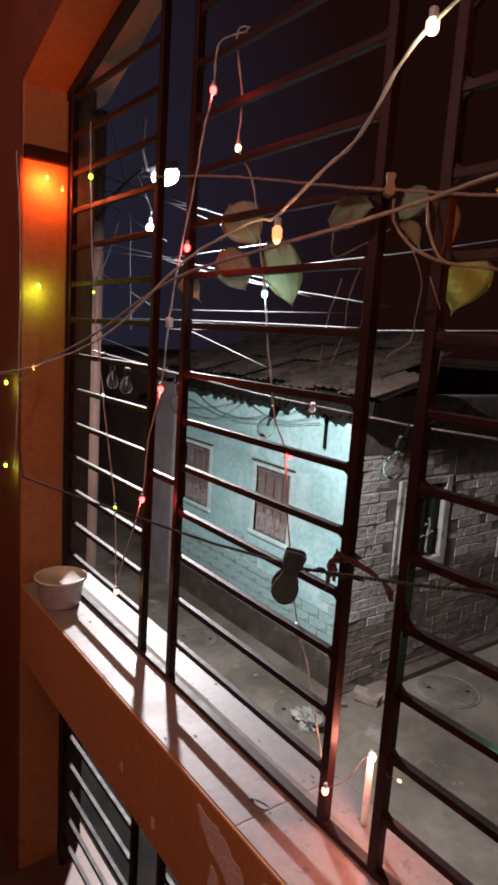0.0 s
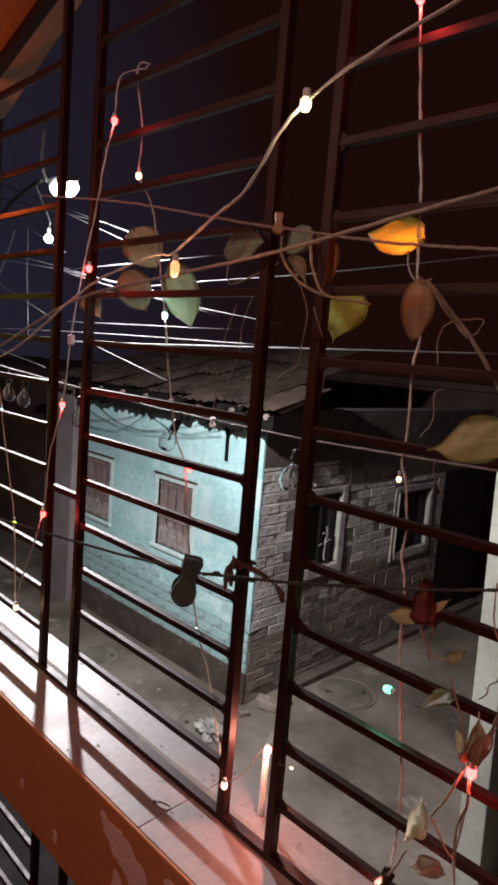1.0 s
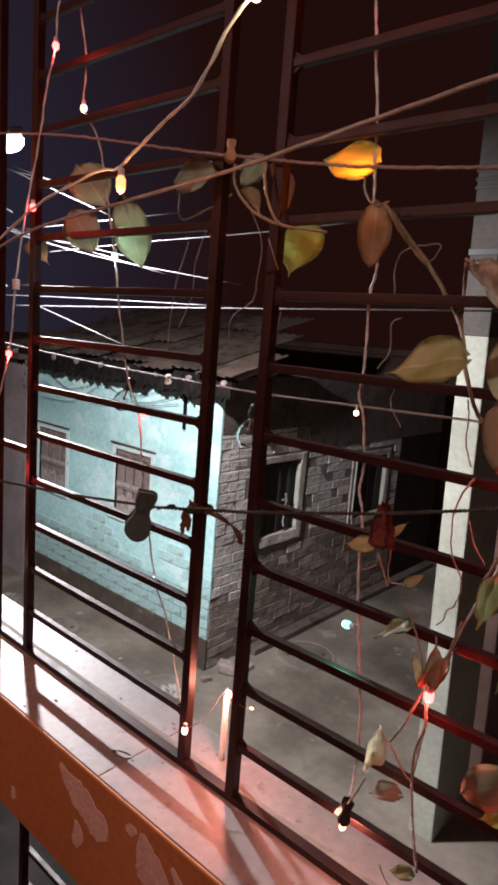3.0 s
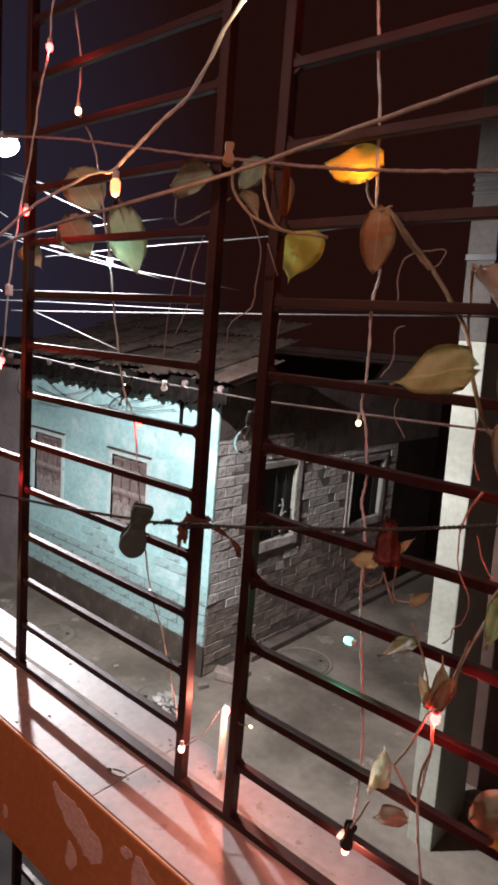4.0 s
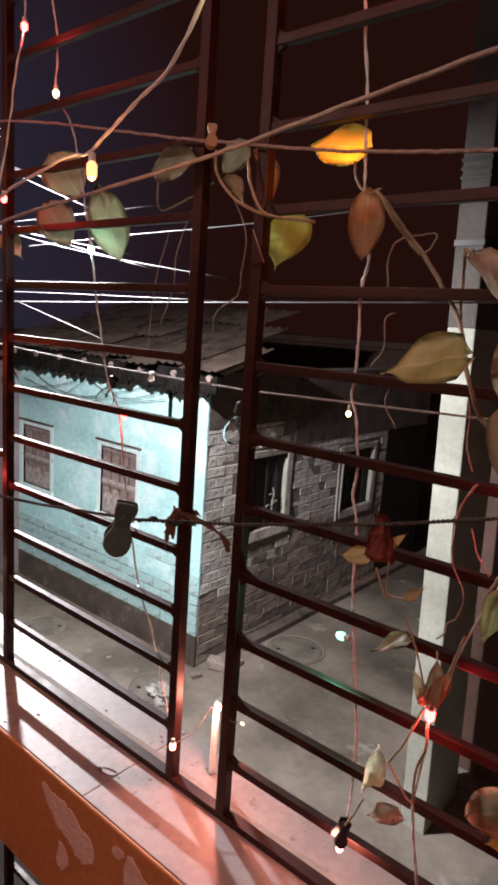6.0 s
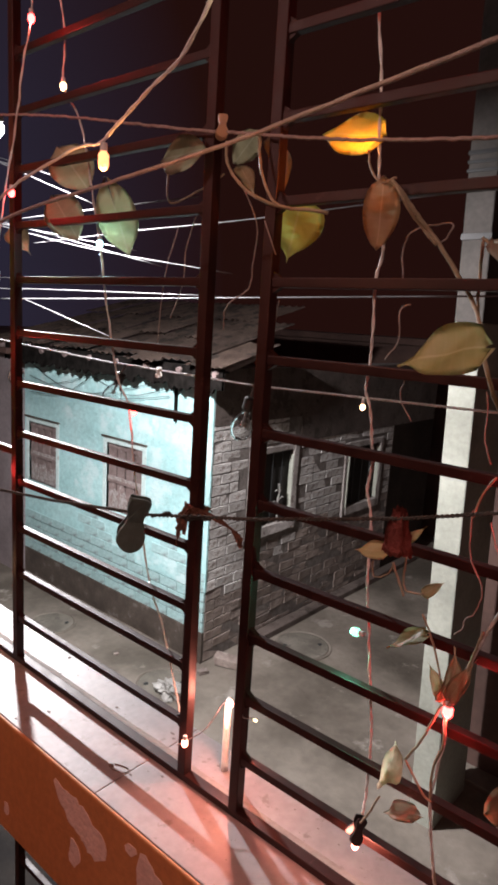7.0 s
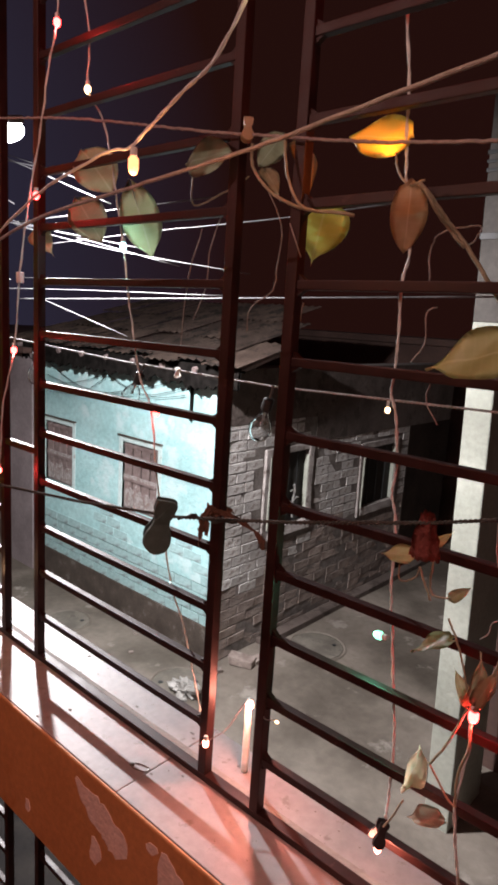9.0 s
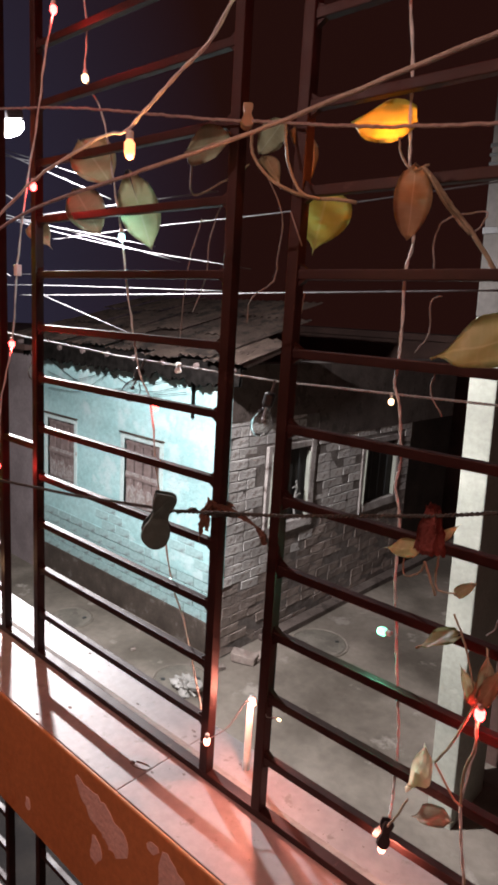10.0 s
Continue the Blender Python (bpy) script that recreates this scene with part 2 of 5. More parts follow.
PINK, EMBER, IVORY, AMBER, ROSE = (1, 0.31, 0.22), (1, 0.15, 0.035), (1, 0.87, 0.78), (1, 0.20, 0.03), (1, 0.55, 0.51)
RED, ORANGE, WARM, GREEN, CYAN, LIME = (1, 0.045, 0.04), (1, 0.36, 0.15), (1, 0.66, 0.36), (0.16, 1, 0.62), (0.5, 0.95, 1.0), (0.50, 1, 0.08)
GLOW = {c: emit(n, c, s) for n, c, s in (("red_glow", RED, 13), ("pink_glow", PINK, 9), ("ivory_glow", IVORY, 4), ("orange_glow", ORANGE, 1.5), ("amber_glow", AMBER, 6), ("ember_glow", EMBER, 8), ("rose_glow", ROSE, 6), ("warm_glow", WARM, 4), ("green_glow", GREEN, 2), ("cyan_glow", CYAN, 2.2), ("lime_glow", LIME, 3.5))}
M_LAMPFACE = emit("white_led_panel", (0.85, 0.95, 1.0), 60)

# ---- building helpers ----


def link(name, bm, material, smooth=False):
    me = bpy.data.meshes.new(name)
    bmesh.ops.recalc_face_normals(bm, faces=bm.faces)
    for f in bm.faces:
        f.smooth = smooth
    bm.to_mesh(me)
    bm.free()
    me.materials.append(material)
    return new(name, me)


def adopt(ob, parent):
    ob.parent = parent
    ob.matrix_parent_inverse = WORLD_OF[parent.name].inverted()
    return ob


WORLD_OF = {}


def thing(name, label, category, at=(0, 0, 0), group="", kind=""):
    ob = new(name)
    ob.empty_display_size = 0.05
    ob.location = at
    WORLD_OF[ob.name] = Matrix.Translation(at)
    return tagged(ob, label, category, group, kind)


def part(name, bm, material, parent, label="", smooth=False):
    ob = link(name, bm, material, smooth)
    WORLD_OF[ob.name] = Matrix.Identity(4)
    adopt(ob, parent)
    if label:
        ob["label"] = label
    return ob


def solid(name, bm, material, label, category, kind="", group="", smooth=False):
    ob = link(name, bm, material, smooth)
    WORLD_OF[ob.name] = Matrix.Identity(4)
    return tagged(ob, label, category, group, kind)


def piece(name, mesh, m, parent):
    ob = new(name, mesh)
    ob.matrix_basis = m
    ob.parent = parent
    ob.matrix_parent_inverse = WORLD_OF[parent.name].inverted()
    return ob


def box(bm, lo, hi, bevel=0.0, wobble=0.0):
    r = bmesh.ops.create_cube(bm, size=1)
    vs = r["verts"]
    for v in vs:
        for i in range(3):
            v.co[i] = lo[i] if v.co[i] < 0 else hi[i]
            if wobble:
                v.co[i] += random.uniform(-wobble, wobble)
    if bevel:
        bmesh.ops.bevel(bm, geom=list({e for v in vs for e in v.link_edges}), offset=bevel, segments=2, affect="EDGES", profile=0.6)
    return bm


def boxed(lo, hi, bevel=0.0, wobble=0.0):
    return box(bmesh.new(), lo, hi, bevel, wobble)


def smooth_line(pts, steps=6):
    """Catmull-Rom through the points."""
    p = [Vector(q) for q in pts]
    if len(p) < 3:
        return p
    p = [2 * p[0] - p[1]] + p + [2 * p[-1] - p[-2]]
    out = []
    for i in range(1, len(p) - 2):
        for k in range(steps):
            t = k / steps
            a, b, c, d = p[i - 1:i + 3]
            out.append(0.5 * (2 * b + (c - a) * t + (2 * a - 5 * b + 4 * c - d) * t * t + (3 * b - a - 3 * c + d) * t ** 3))
    return out + [p[-2]]


def tube(bm, pts, r, sides=6, r_end=None):
    rows = []
    up = Vector((0.31, 0.2, 0.93))
    for i, q in enumerate(pts):
        ahead = (pts[min(i + 1, len(pts) - 1)] - pts[max(i - 1, 0)]).normalized()
        side = ahead.cross(up)
        side = side.normalized() if side.length > 1e-4 else Vector((1, 0, 0))
        over = side.cross(ahead)
        rad = r if r_end is None else r + (r_end - r) * i / max(1, len(pts) - 1)
        rows.append([bm.verts.new(q + rad * (math.cos(a) * side + math.sin(a) * over)) for a in (math.tau * k / sides for k in range(sides))])
    for a, b in zip(rows, rows[1:]):
        for k in range(sides):
            bm.faces.new((a[k], a[(k + 1) % sides], b[(k + 1) % sides], b[k]))
    bm.faces.new(rows[0][::-1]), bm.faces.new(rows[-1])
    return bm


def cord(pts, r, sides=6, steps=6, jitter=0.0, r_end=None):
    line = smooth_line(pts, steps)
    if jitter:
        line = [q + jitter * Vector((random.uniform(-1, 1), random.uniform(-1, 1), random.uniform(-1, 1))) for q in line]
    return tube(bmesh.new(), line, r, sides, r_end)


def twisted(bm, pts, r, turns, sides=5):
    """Two strands wound round one another."""
    line = smooth_line(pts, 1) if len(pts) > 2 else [Vector(p) for p in pts]
    total = sum((b - a).length for a, b in zip(line, line[1:]))
    for phase in (0, math.pi):
        out, gone = [], 0.0
        for a, b in zip(line, line[1:]):
            n = max(2, int((b - a).length * turns * 8))
            ahead = (b - a).normalized()
            side = ahead.cross(Vector((0, 0, 1))).normalized()
            over = side.cross(ahead)
            for k in range(n):
                f = gone + (b - a).length * k / n
                an = math.tau * turns * f + phase
                out.append(a.lerp(b, k / n) + r * (math.cos(an) * side + math.sin(an) * over))
            gone += (b - a).length
        tube(bm, out, r, sides)
    return bm


def lathe(bm, profile, sides=16, m=Matrix.Identity(4)):
    rows = [[bm.verts.new(m @ Vector((r * math.cos(a), r * math.sin(a), z))) for a in (math.tau * k / sides for k in range(sides))] for r, z in profile]
    for a, b in zip(rows, rows[1:]):
        for k in range(sides):
            bm.faces.new((a[k], a[(k + 1) % sides], b[(k + 1) % sides], b[k]))
    bm.faces.new(rows[0][::-1]), bm.faces.new(rows[-1])
    return bm


# ---- the verandah: walls, beam and slab round the grille ----
IN, OUT, TOP, END = -0.13, 0.105, 1.42, 1.335
solid("floor", boxed((-3.0, -2.6, -1.12), (0.12, 2.6, -1.0)), M_FLOOR, "dark red cement floor of the verandah", "floor", "structure")
solid("ceiling", boxed((-3.0, -2.6, 1.80), (0.14, 2.6, 1.92)), M_CEIL, "cream plaster ceiling of the verandah", "ceiling", "structure")
solid("wall_back", boxed((-3.12, -2.6, -1.0), (-3.0, 2.6, 1.8)), M_ROOM, "brown plaster wall behind the verandah", "wall", "structure")
solid("wall_side", boxed((-3.0, -2.72, -1.0), (0.14, -2.6, 1.8)), M_ROOM, "brown plaster end wall of the verandah", "wall", "structure")
solid("wall_end", boxed((-3.0, 2.6, -1.0), (0.14, 2.72, 1.8)), M_ROOM, "orange-brown plaster end wall of the verandah", "wall", "structure")
solid("wall_front", boxed((IN, END, -1.0), (0.0, 2.6, 1.8), 0.006), M_ORANGE, "orange painted wall beside the grille opening", "wall", "structure")
solid("outer_pier", boxed((0.003, END + 0.02, -2.8), (0.090, 2.6, 1.459), 0.008), M_DIMMED_GREY, "grey pier outside the grille, darkened to look less lit", "pillar", "structure")


def crown(y):
    """Height of the opening's sloping head at y."""
    return min(HEAD, TOP + 0.32 * (END - y))


def prism(x0, x1, outline):
    """A solid between x0 and x1 with the outline (y, z)."""
    bm = bmesh.new()
    a = [bm.verts.new((x0, y, z)) for y, z in outline]
    b = [bm.verts.new((x1, y, z)) for y, z in outline]
    n = len(outline)
    for k in range(n):
        bm.faces.new((a[k], a[(k + 1) % n], b[(k + 1) % n], b[k]))
    bm.faces.new(a[::-1]), bm.faces.new(b)
    return bm


HEAD = 1.64
BEND = END - (HEAD - TOP) / 0.32
solid("lintel", prism(IN, 0.0, [(END, TOP), (BEND, HEAD), (-2.6, HEAD), (-2.6, 1.8), (END, 1.8)]), M_ORANGE, "orange painted lintel over the grille opening", "lintel", "structure")
solid("sunshade_slab", prism(0.001, 0.155, [(2.6, 1.46), (1.44, 1.46), (0.9, 1.70), (-2.6, 1.70), (-2.6, 1.80), (0.88, 1.80), (1.42, 1.57), (2.6, 1.57)]), M_CEIL, "cream concrete sunshade over the opening", "slab", "structure")
# thin dark maroon layers laid over the orange inner faces
solid("wall_inner", boxed((IN - 0.006, END + 0.0008, -1.0), (IN + 0.0005, 2.6, 1.8), 0.001), M_INNER, "thin dark maroon layer on the front wall's inner face", "wall", "structure")
solid("lintel_inner", prism(IN - 0.006, IN + 0.0005, [(END, TOP + 0.001), (BEND, HEAD + 0.001), (-2.6, HEAD + 0.001), (-2.6, 1.8), (END, 1.8)]), M_INNER, "thin dark maroon layer on the lintel's inner face", "wall", "structure")
bm = bmesh.new()
ends = [[bm.verts.new((x, y, z)) for x, z in ((IN, -0.232), (0.09, -0.232), (0.09, -0.03), (IN + 0.0052, -0.03), (IN + 0.0052, -0.0020), (IN + 0.0025, -0.0018), (IN + 0.0008, -0.0032), (IN, -0.006))] for y in (-2.6, END - 0.002)]
for k in range(8):
    bm.faces.new((ends[0][k], ends[0][(k + 1) % 8], ends[1][(k + 1) % 8], ends[1][k]))
bm.faces.new(ends[0][::-1]), bm.faces.new(ends[1])
beam = solid("beam", bm, M_ORANGE, "orange painted beam with peeling patches", "beam", "structure")
solid("wall_low", boxed((-0.05, -2.6, -2.8), (0.09, END, -1.12)), M_PINK, "grey plaster wall below the verandah floor", "wall", "structure")
solid("wall_outer_end", boxed((-0.10, -2.6, -1.0), (0.09, -1.35, 1.639)), M_ORANGE, "orange wall at the far end of the grille", "wall", "structure")

# bare patches where the orange paint has come off the beam
PATCHES = [[(0.296, -0.030, 0.004), (0.272, -0.048, 0.016), (0.238, -0.062, 0.028), (0.205, -0.070, 0.028), (0.180, -0.086, 0.030), (0.166, -0.104, 0.018)], [(0.243, -0.112, 0.004), (0.236, -0.134, 0.016), (0.244, -0.162, 0.008)],
           [(0.068, -0.026, 0.006), (0.060, -0.048, 0.022), (0.044, -0.076, 0.038), (0.036, -0.105, 0.036), (0.038, -0.134, 0.014)], [(0.108, -0.041, 0.004), (0.096, -0.037, 0.010), (0.082, -0.031, 0.004)],
           [(0.458, -0.171, 0.005), (0.455, -0.183, 0.009), (0.459, -0.196, 0.004)], [(0.0, -0.040, 0.004), (-0.02, -0.06, 0.010), (-0.045, -0.085, 0.012), (-0.07, -0.11, 0.006)], [(0.60, -0.14, 0.004), (0.605, -0.16, 0.009)]]
for spine in PATCHES:
    bm = bmesh.new()
    mid = smooth_line([(0, y, z) for y, z, w in spine], 6)
    wide = smooth_line([(w, 0, 0) for y, z, w in spine], 6)
    left, right = [], []
    for i, q in enumerate(mid):
        ahead = (mid[min(i + 1, len(mid) - 1)] - mid[max(i - 1, 0)]).normalized()
        side = Vector((0, ahead.z, -ahead.y))
        w = wide[i].x
        left.append(q + side * w * (1 + 0.35 * noise.noise(q * 75)))
        right.append(q - side * w * (1 + 0.35 * noise.noise(q * 75 + Vector((4, 4, 4)))))
    rows = [[bm.verts.new((IN + dx, q.y, q.z)) for q, dx in ((a, 0.001), (a, -0.0008), (b, -0.0008), (b, 0.001))] for a, b in zip(left, right)]
    for a, b in zip(rows, rows[1:]):
        for k in range(3):
            bm.faces.new((a[k], a[k + 1], b[k + 1], b[k]))
    bm.faces.new(rows[0][::-1]), bm.faces.new(rows[-1])
    part("bare_patch", bm, M_PEEL, beam, "bare pinkish plaster patch")

# white stone sill in slabs
sill = thing("window_sill", "white stone sill with dirt and cracked joints", "sill", (0, 0, -0.03), kind="structure")
cuts = [-2.6, -1.1, 0.192, END - 0.002]
for a, b in zip(cuts, cuts[1:]):
    part("slab", boxed((IN + 0.0054, a + 0.0006, -0.028), (OUT, b - 0.0006, 0.0), 0.0018), M_SILL, sill)
part("joint_bed", boxed((IN + 0.007, -2.6, -0.0295), (OUT - 0.004, END - 0.003, -0.004)), M_JOINT, sill, "grey mortar in the joints")
# cement fillet along the foot of the grille
bm = bmesh.new()
line = [Vector((0.012 + 0.005 * noise.noise(Vector((0, y * 9, 3))), y, 0.0)) for y in np.arange(-1.3, 1.32, 0.02)]
tube(bm, line, 0.011, 6)
for v in bm.verts:
    v.co.z = max(-0.002, v.co.z * 0.45 + 0.001 * noise.noise(v.co * 60))
rows = [[bm.verts.new(c) for c in ((0.0, y, 0.003), (0.022, y, 0.003), (0.036 + 0.004 * noise.noise(Vector((0, y * 7, 0))), y, -0.002))] for y in np.arange(-1.3, 1.32, 0.02)]
for a, b in zip(rows, rows[1:]):
    for k in range(2):
        bm.faces.new((a[k], a[k + 1], b[k + 1], b[k]))
solid("cement_fillet", bm, M_JOINT, "rough grey cement fillet at the foot of the grille", "fillet", "structure", smooth=True)

# ---- the grille ----
VB, HB, HD = 0.0085, 0.0062, 0.0062


def grille_panel(y0, y1, low, tops, first, group, label):
    high = min(tops)
    g = thing("window_grille", label, "grille", (0, (y0 + y1) / 2, low), group)
    for y, h in zip((y0, y1), tops):
        part("vertical_bar", boxed((-VB, y - VB, low), (VB, y + VB, h), 0.0015), M_BAR, g)
    z = first
    while z < high - 0.03:
        bm = boxed((-HD, y0 + VB, z - HB), (HD, y1 - VB, z + HB), 0.0014)
        for y, s in ((y0 + VB, 1), (y1 - VB, -1)):
            # weld fillet
            vs = [bm.verts.new((x, y + a * s, z + c)) for x in (-0.004, 0.004) for a, c in ((0, 0.014), (0.016, 0.004), (0.016, -0.004), (0, -0.014))]
            for f in ((0, 1, 2, 3), (7, 6, 5, 4), (0, 4, 5, 1), (1, 5, 6, 2), (2, 6, 7, 3)):
                bm.faces.new([vs[i] for i in f])
        part("horizontal_bar", bm, M_BAR, g)
        z += 0.1
    return g


BAYS = [(0.778, 1.292), (0.119, 0.636), (-0.514, 0.005), (-1.17, -0.656)]
for y0, y1 in BAYS:
    grille_panel(y0, y1, 0.004, (crown(y0) - 0.002, crown(y1) - 0.002), 0.1, "panels of the upper grille", "maroon painted steel grille panel on the sill")
    grille_panel(y0, y1, -1.0, (-0.232, -0.232), -0.9, "panels of the lower grille", "maroon painted steel grille panel below the beam")
rail = thing("grille_rail", "maroon steel rail joining the grille panels", "rail", (0, 0, 0.0))
part("bottom_rail", boxed((-0.009, -1.3, 0.0005), (0.009, 1.31, 0.0125), 0.0015), M_BAR, rail)
part("top_rail", prism(-0.012, 0.012, [(1.325, TOP - 0.022), (BEND, HEAD - 0.026), (-1.3, HEAD - 0.026), (-1.3, HEAD - 0.002), (BEND, HEAD - 0.002), (1.325, TOP + 0.001)]), M_BAR, rail)
for y0, y1 in ((0.636, 0.778), (0.0, 0.122), (-0.656, -0.514)):
    if y0 != 0.0:
        part("link_bar", boxed((-HB, y0 + VB, 0.453), (HB, y1 - VB, 0.4666), 0.001), M_BAR, rail)

# ---- outside: lane, houses, poles ----
G = -2.32
bm = bmesh.new()
bmesh.ops.create_grid(bm, x_segments=60, y_segments=60, size=1)
for v in bm.verts:
    x, y = v.co.x, v.co.y
    v.co.x, v.co.y = 3.5 + 90 * x * abs(x) ** 1.6 + 6 * x, 3.5 + 90 * y * abs(y) ** 1.6 + 6 * y
    v.co.z = G + 0.012 * noise.noise(Vector((v.co.x, v.co.y, 0)) * 0.9) - 0.006
# near-black strip added to keep the view below the lower grille dark
solid("dark_ground_strip", boxed((0.09, -9.0, -2.76), (2.1, 12.0, -2.695)), M_DARKSTRIP, "near-black ground strip added beside the verandah wall", "ground", "structure")
solid("ground", bm, M_GROUND, "stained grey concrete lane between houses", "ground", "structure", smooth=True)


def manhole(x, y, r):
    t = thing("manhole_cover", "round cement manhole cover set in the lane", "manhole cover", (x, y, G), "covers in the lane")
    part("rim", lathe(bmesh.new(), [(r, -0.02), (r, 0.003), (r * 0.95, 0.006), (r * 0.92, 0.001), (r * 0.9, -0.01)], 40, Matrix.Translation((x, y, G))), M_GROUND, t, smooth=False)
    part("lid", lathe(bmesh.new(), [(r * 0.89, -0.02), (r * 0.89, 0.001), (r * 0.86, 0.004), (0.01, 0.005)], 40, Matrix.Translation((x, y, G))), M_LID, t)
    for s in (-1, 1):
        # a raised black disc paints in the dark of the hole
        hole = lathe(bmesh.new(), [(0.022, 0.002), (0.022, 0.0062), (0.015, 0.007)], 10, Matrix.Translation((x + 0.45 * r * s, y - 0.4 * r * s, G)))
        part("lifting_eye", hole, M_BLACK, t, "black disc standing in for a dark lifting hole")


manhole(2.66, 4.66, 0.24), manhole(2.74, 3.09, 0.25), manhole(4.16, 2.66, 0.29)

# teal house
HX, HY = 3.2, 3.10
house = thing("house", "low brick house with teal limewashed front and ragged roof", "house", (HX, HY, G))
WINS = [(3.995, 4.535), (5.43, 5.97)]
WZ0, WZ1 = -1.20, -0.51


def wall_with_holes(axis, at, thick, a0, a1, z0, z1, holes):
    """A wall of blocks round rectangular holes. axis 'y': runs along y with its face at x = at; 'x': along x with its face at y = at."""
    bm = bmesh.new()

    def put(u0, u1, w0, w1):
        if u1 - u0 > 1e-4 and w1 - w0 > 1e-4:
            if axis == "y":
                box(bm, (at, u0, w0), (at + thick, u1, w1))
            else:
                box(bm, (u0, at, w0), (u1, at + thick, w1))
    u = a0
    for h0, h1, w0, w1 in sorted(holes):
        put(u, h0, z0, z1)
        put(h0, h1, z0, w0), put(h0, h1, w1, z1)
        u = h1
    put(u, a1, z0, z1)
    bmesh.ops.remove_doubles(bm, verts=bm.verts, dist=1e-5)
    return bm


part("front_core", wall_with_holes("y", HX + 0.02, 0.2, HY + 0.06, 6.06, -2.03, 0.419, [(a, b, WZ0, WZ1) for a, b in WINS]), M_MORTAR, house)
part("front_wall", wall_with_holes("y", HX, 0.0199, HY, 6.06, -1.64, 0.42, [(a, b, WZ0, WZ1) for a, b in WINS]), M_TEAL, house, "teal limewashed brick front wall")
part("plinth", boxed((HX - 0.008, HY + 0.004, G - 0.02), (HX + 0.02, 6.06, -2.03), 0.006), M_PLINTH, house, "dark cement plinth")
SW = [(3.80, 4.40, -1.19, -0.47), (5.46, 6.16, -1.27, -0.58)]
part("side_wall", wall_with_holes("x", HY + 0.0068, 0.2, HX + 0.22, 7.6, G, 0.35, SW), M_MORTAR, house, "brick side wall with recessed mortar")
# lack of light is put into the colour of this wall end
part("end_plaster", boxed((6.47, HY - 0.003, G), (7.6, HY + 0.0065, -0.401)), M_UNLIT_END, house, "end of the side wall painted near-black for missing light")
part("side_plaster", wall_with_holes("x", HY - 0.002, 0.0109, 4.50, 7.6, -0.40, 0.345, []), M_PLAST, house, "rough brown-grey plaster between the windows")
part("top_plaster", wall_with_holes("x", HY - 0.0021, 0.011, HX + 0.021, 4.4999, -0.14, 0.345, []), M_PLAST, house, "dark plaster under the eave")
part("corner_core", boxed((HX + 0.021, HY + 0.009, G), (HX + 0.2199, HY + 0.0599, 0.35)), M_MORTAR, house)


def shutter_window(y0, y1):
    # sheet behind the planks, its colour stands in for the room's darkness
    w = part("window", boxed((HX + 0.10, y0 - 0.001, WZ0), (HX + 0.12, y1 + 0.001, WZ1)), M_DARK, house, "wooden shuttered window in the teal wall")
    for lo, hi in (((HX - 0.004, y0 - 0.06, WZ0 - 0.02), (HX + 0.05, y0, WZ1 + 0.055)), ((HX - 0.004, y1, WZ0 - 0.02), (HX + 0.05, y1 + 0.06, WZ1 + 0.055)), ((HX - 0.0041, y0, WZ1), (HX + 0.05, y1, WZ1 + 0.055))):
        part("surround", boxed(lo, hi, 0.006), M_FRAME, w)
    part("lintel_shade", boxed((HX - 0.022, y0 - 0.07, WZ1 + 0.055), (HX + 0.03, y1 + 0.07, WZ1 + 0.068), 0.003), M_PLINTH, w, "thin dark slab over the window")
    part("sill", boxed((HX - 0.02, y0 - 0.07, WZ0 - 0.035), (HX + 0.05, y1 + 0.07, WZ0 - 0.0005), 0.006), M_FRAME, w)
    mid = (WZ0 + WZ1) / 2
    for z0, z1 in ((WZ0 + 0.01, mid - 0.008), (mid + 0.008, WZ1 - 0.008)):
        n = 4
        for k in range(n):
            a, b = y0 + (y1 - y0) * k / n + 0.013, y0 + (y1 - y0) * (k + 1) / n - 0.013
            part("plank", boxed((HX + 0.018, a, z0), (HX + 0.036, b, z1), 0.003, 0.001), M_WOOD, w)
        for z in (z1 - 0.03,):
            part("batten", boxed((HX + 0.007, y0 + 0.01, z - 0.016), (HX + 0.0185, y1 - 0.01, z + 0.016), 0.002), M_WOOD, w)
    part("rail", boxed((HX + 0.009, y0 + 0.01, mid - 0.030), (HX + 0.0175, y1 - 0.01, mid + 0.012), 0.002), M_PAPER, w, "pale worn rail across the shutters")


for a, b in WINS:
    shutter_window(a, b)
    for k in range(3):
        ya = a + 0.05 + 0.16 * k
        top = [(ya + 0.028 * j, WZ0 + 0.20 + 0.09 * noise.noise(Vector((ya * 9, j * 1.7, 2)))) for j in range(6)]
        low = [(ya + 0.028 * j, WZ0 + 0.03 + 0.02 * noise.noise(Vector((ya * 5, j * 1.3, 8)))) for j in range(6)]
        bm = prism(HX + 0.0125, HX + 0.0175, top + low[::-1])
        part("torn_paper", bm, M_PAPER, house, "torn pale paper stuck on the shutter")

part("wall_ledge", boxed((3.75, HY - 0.13, G - 0.02), (7.6, HY - 0.003, G + 0.055), 0.01, 0.003), M_PLAST, house, "low cement ledge along the side wall")


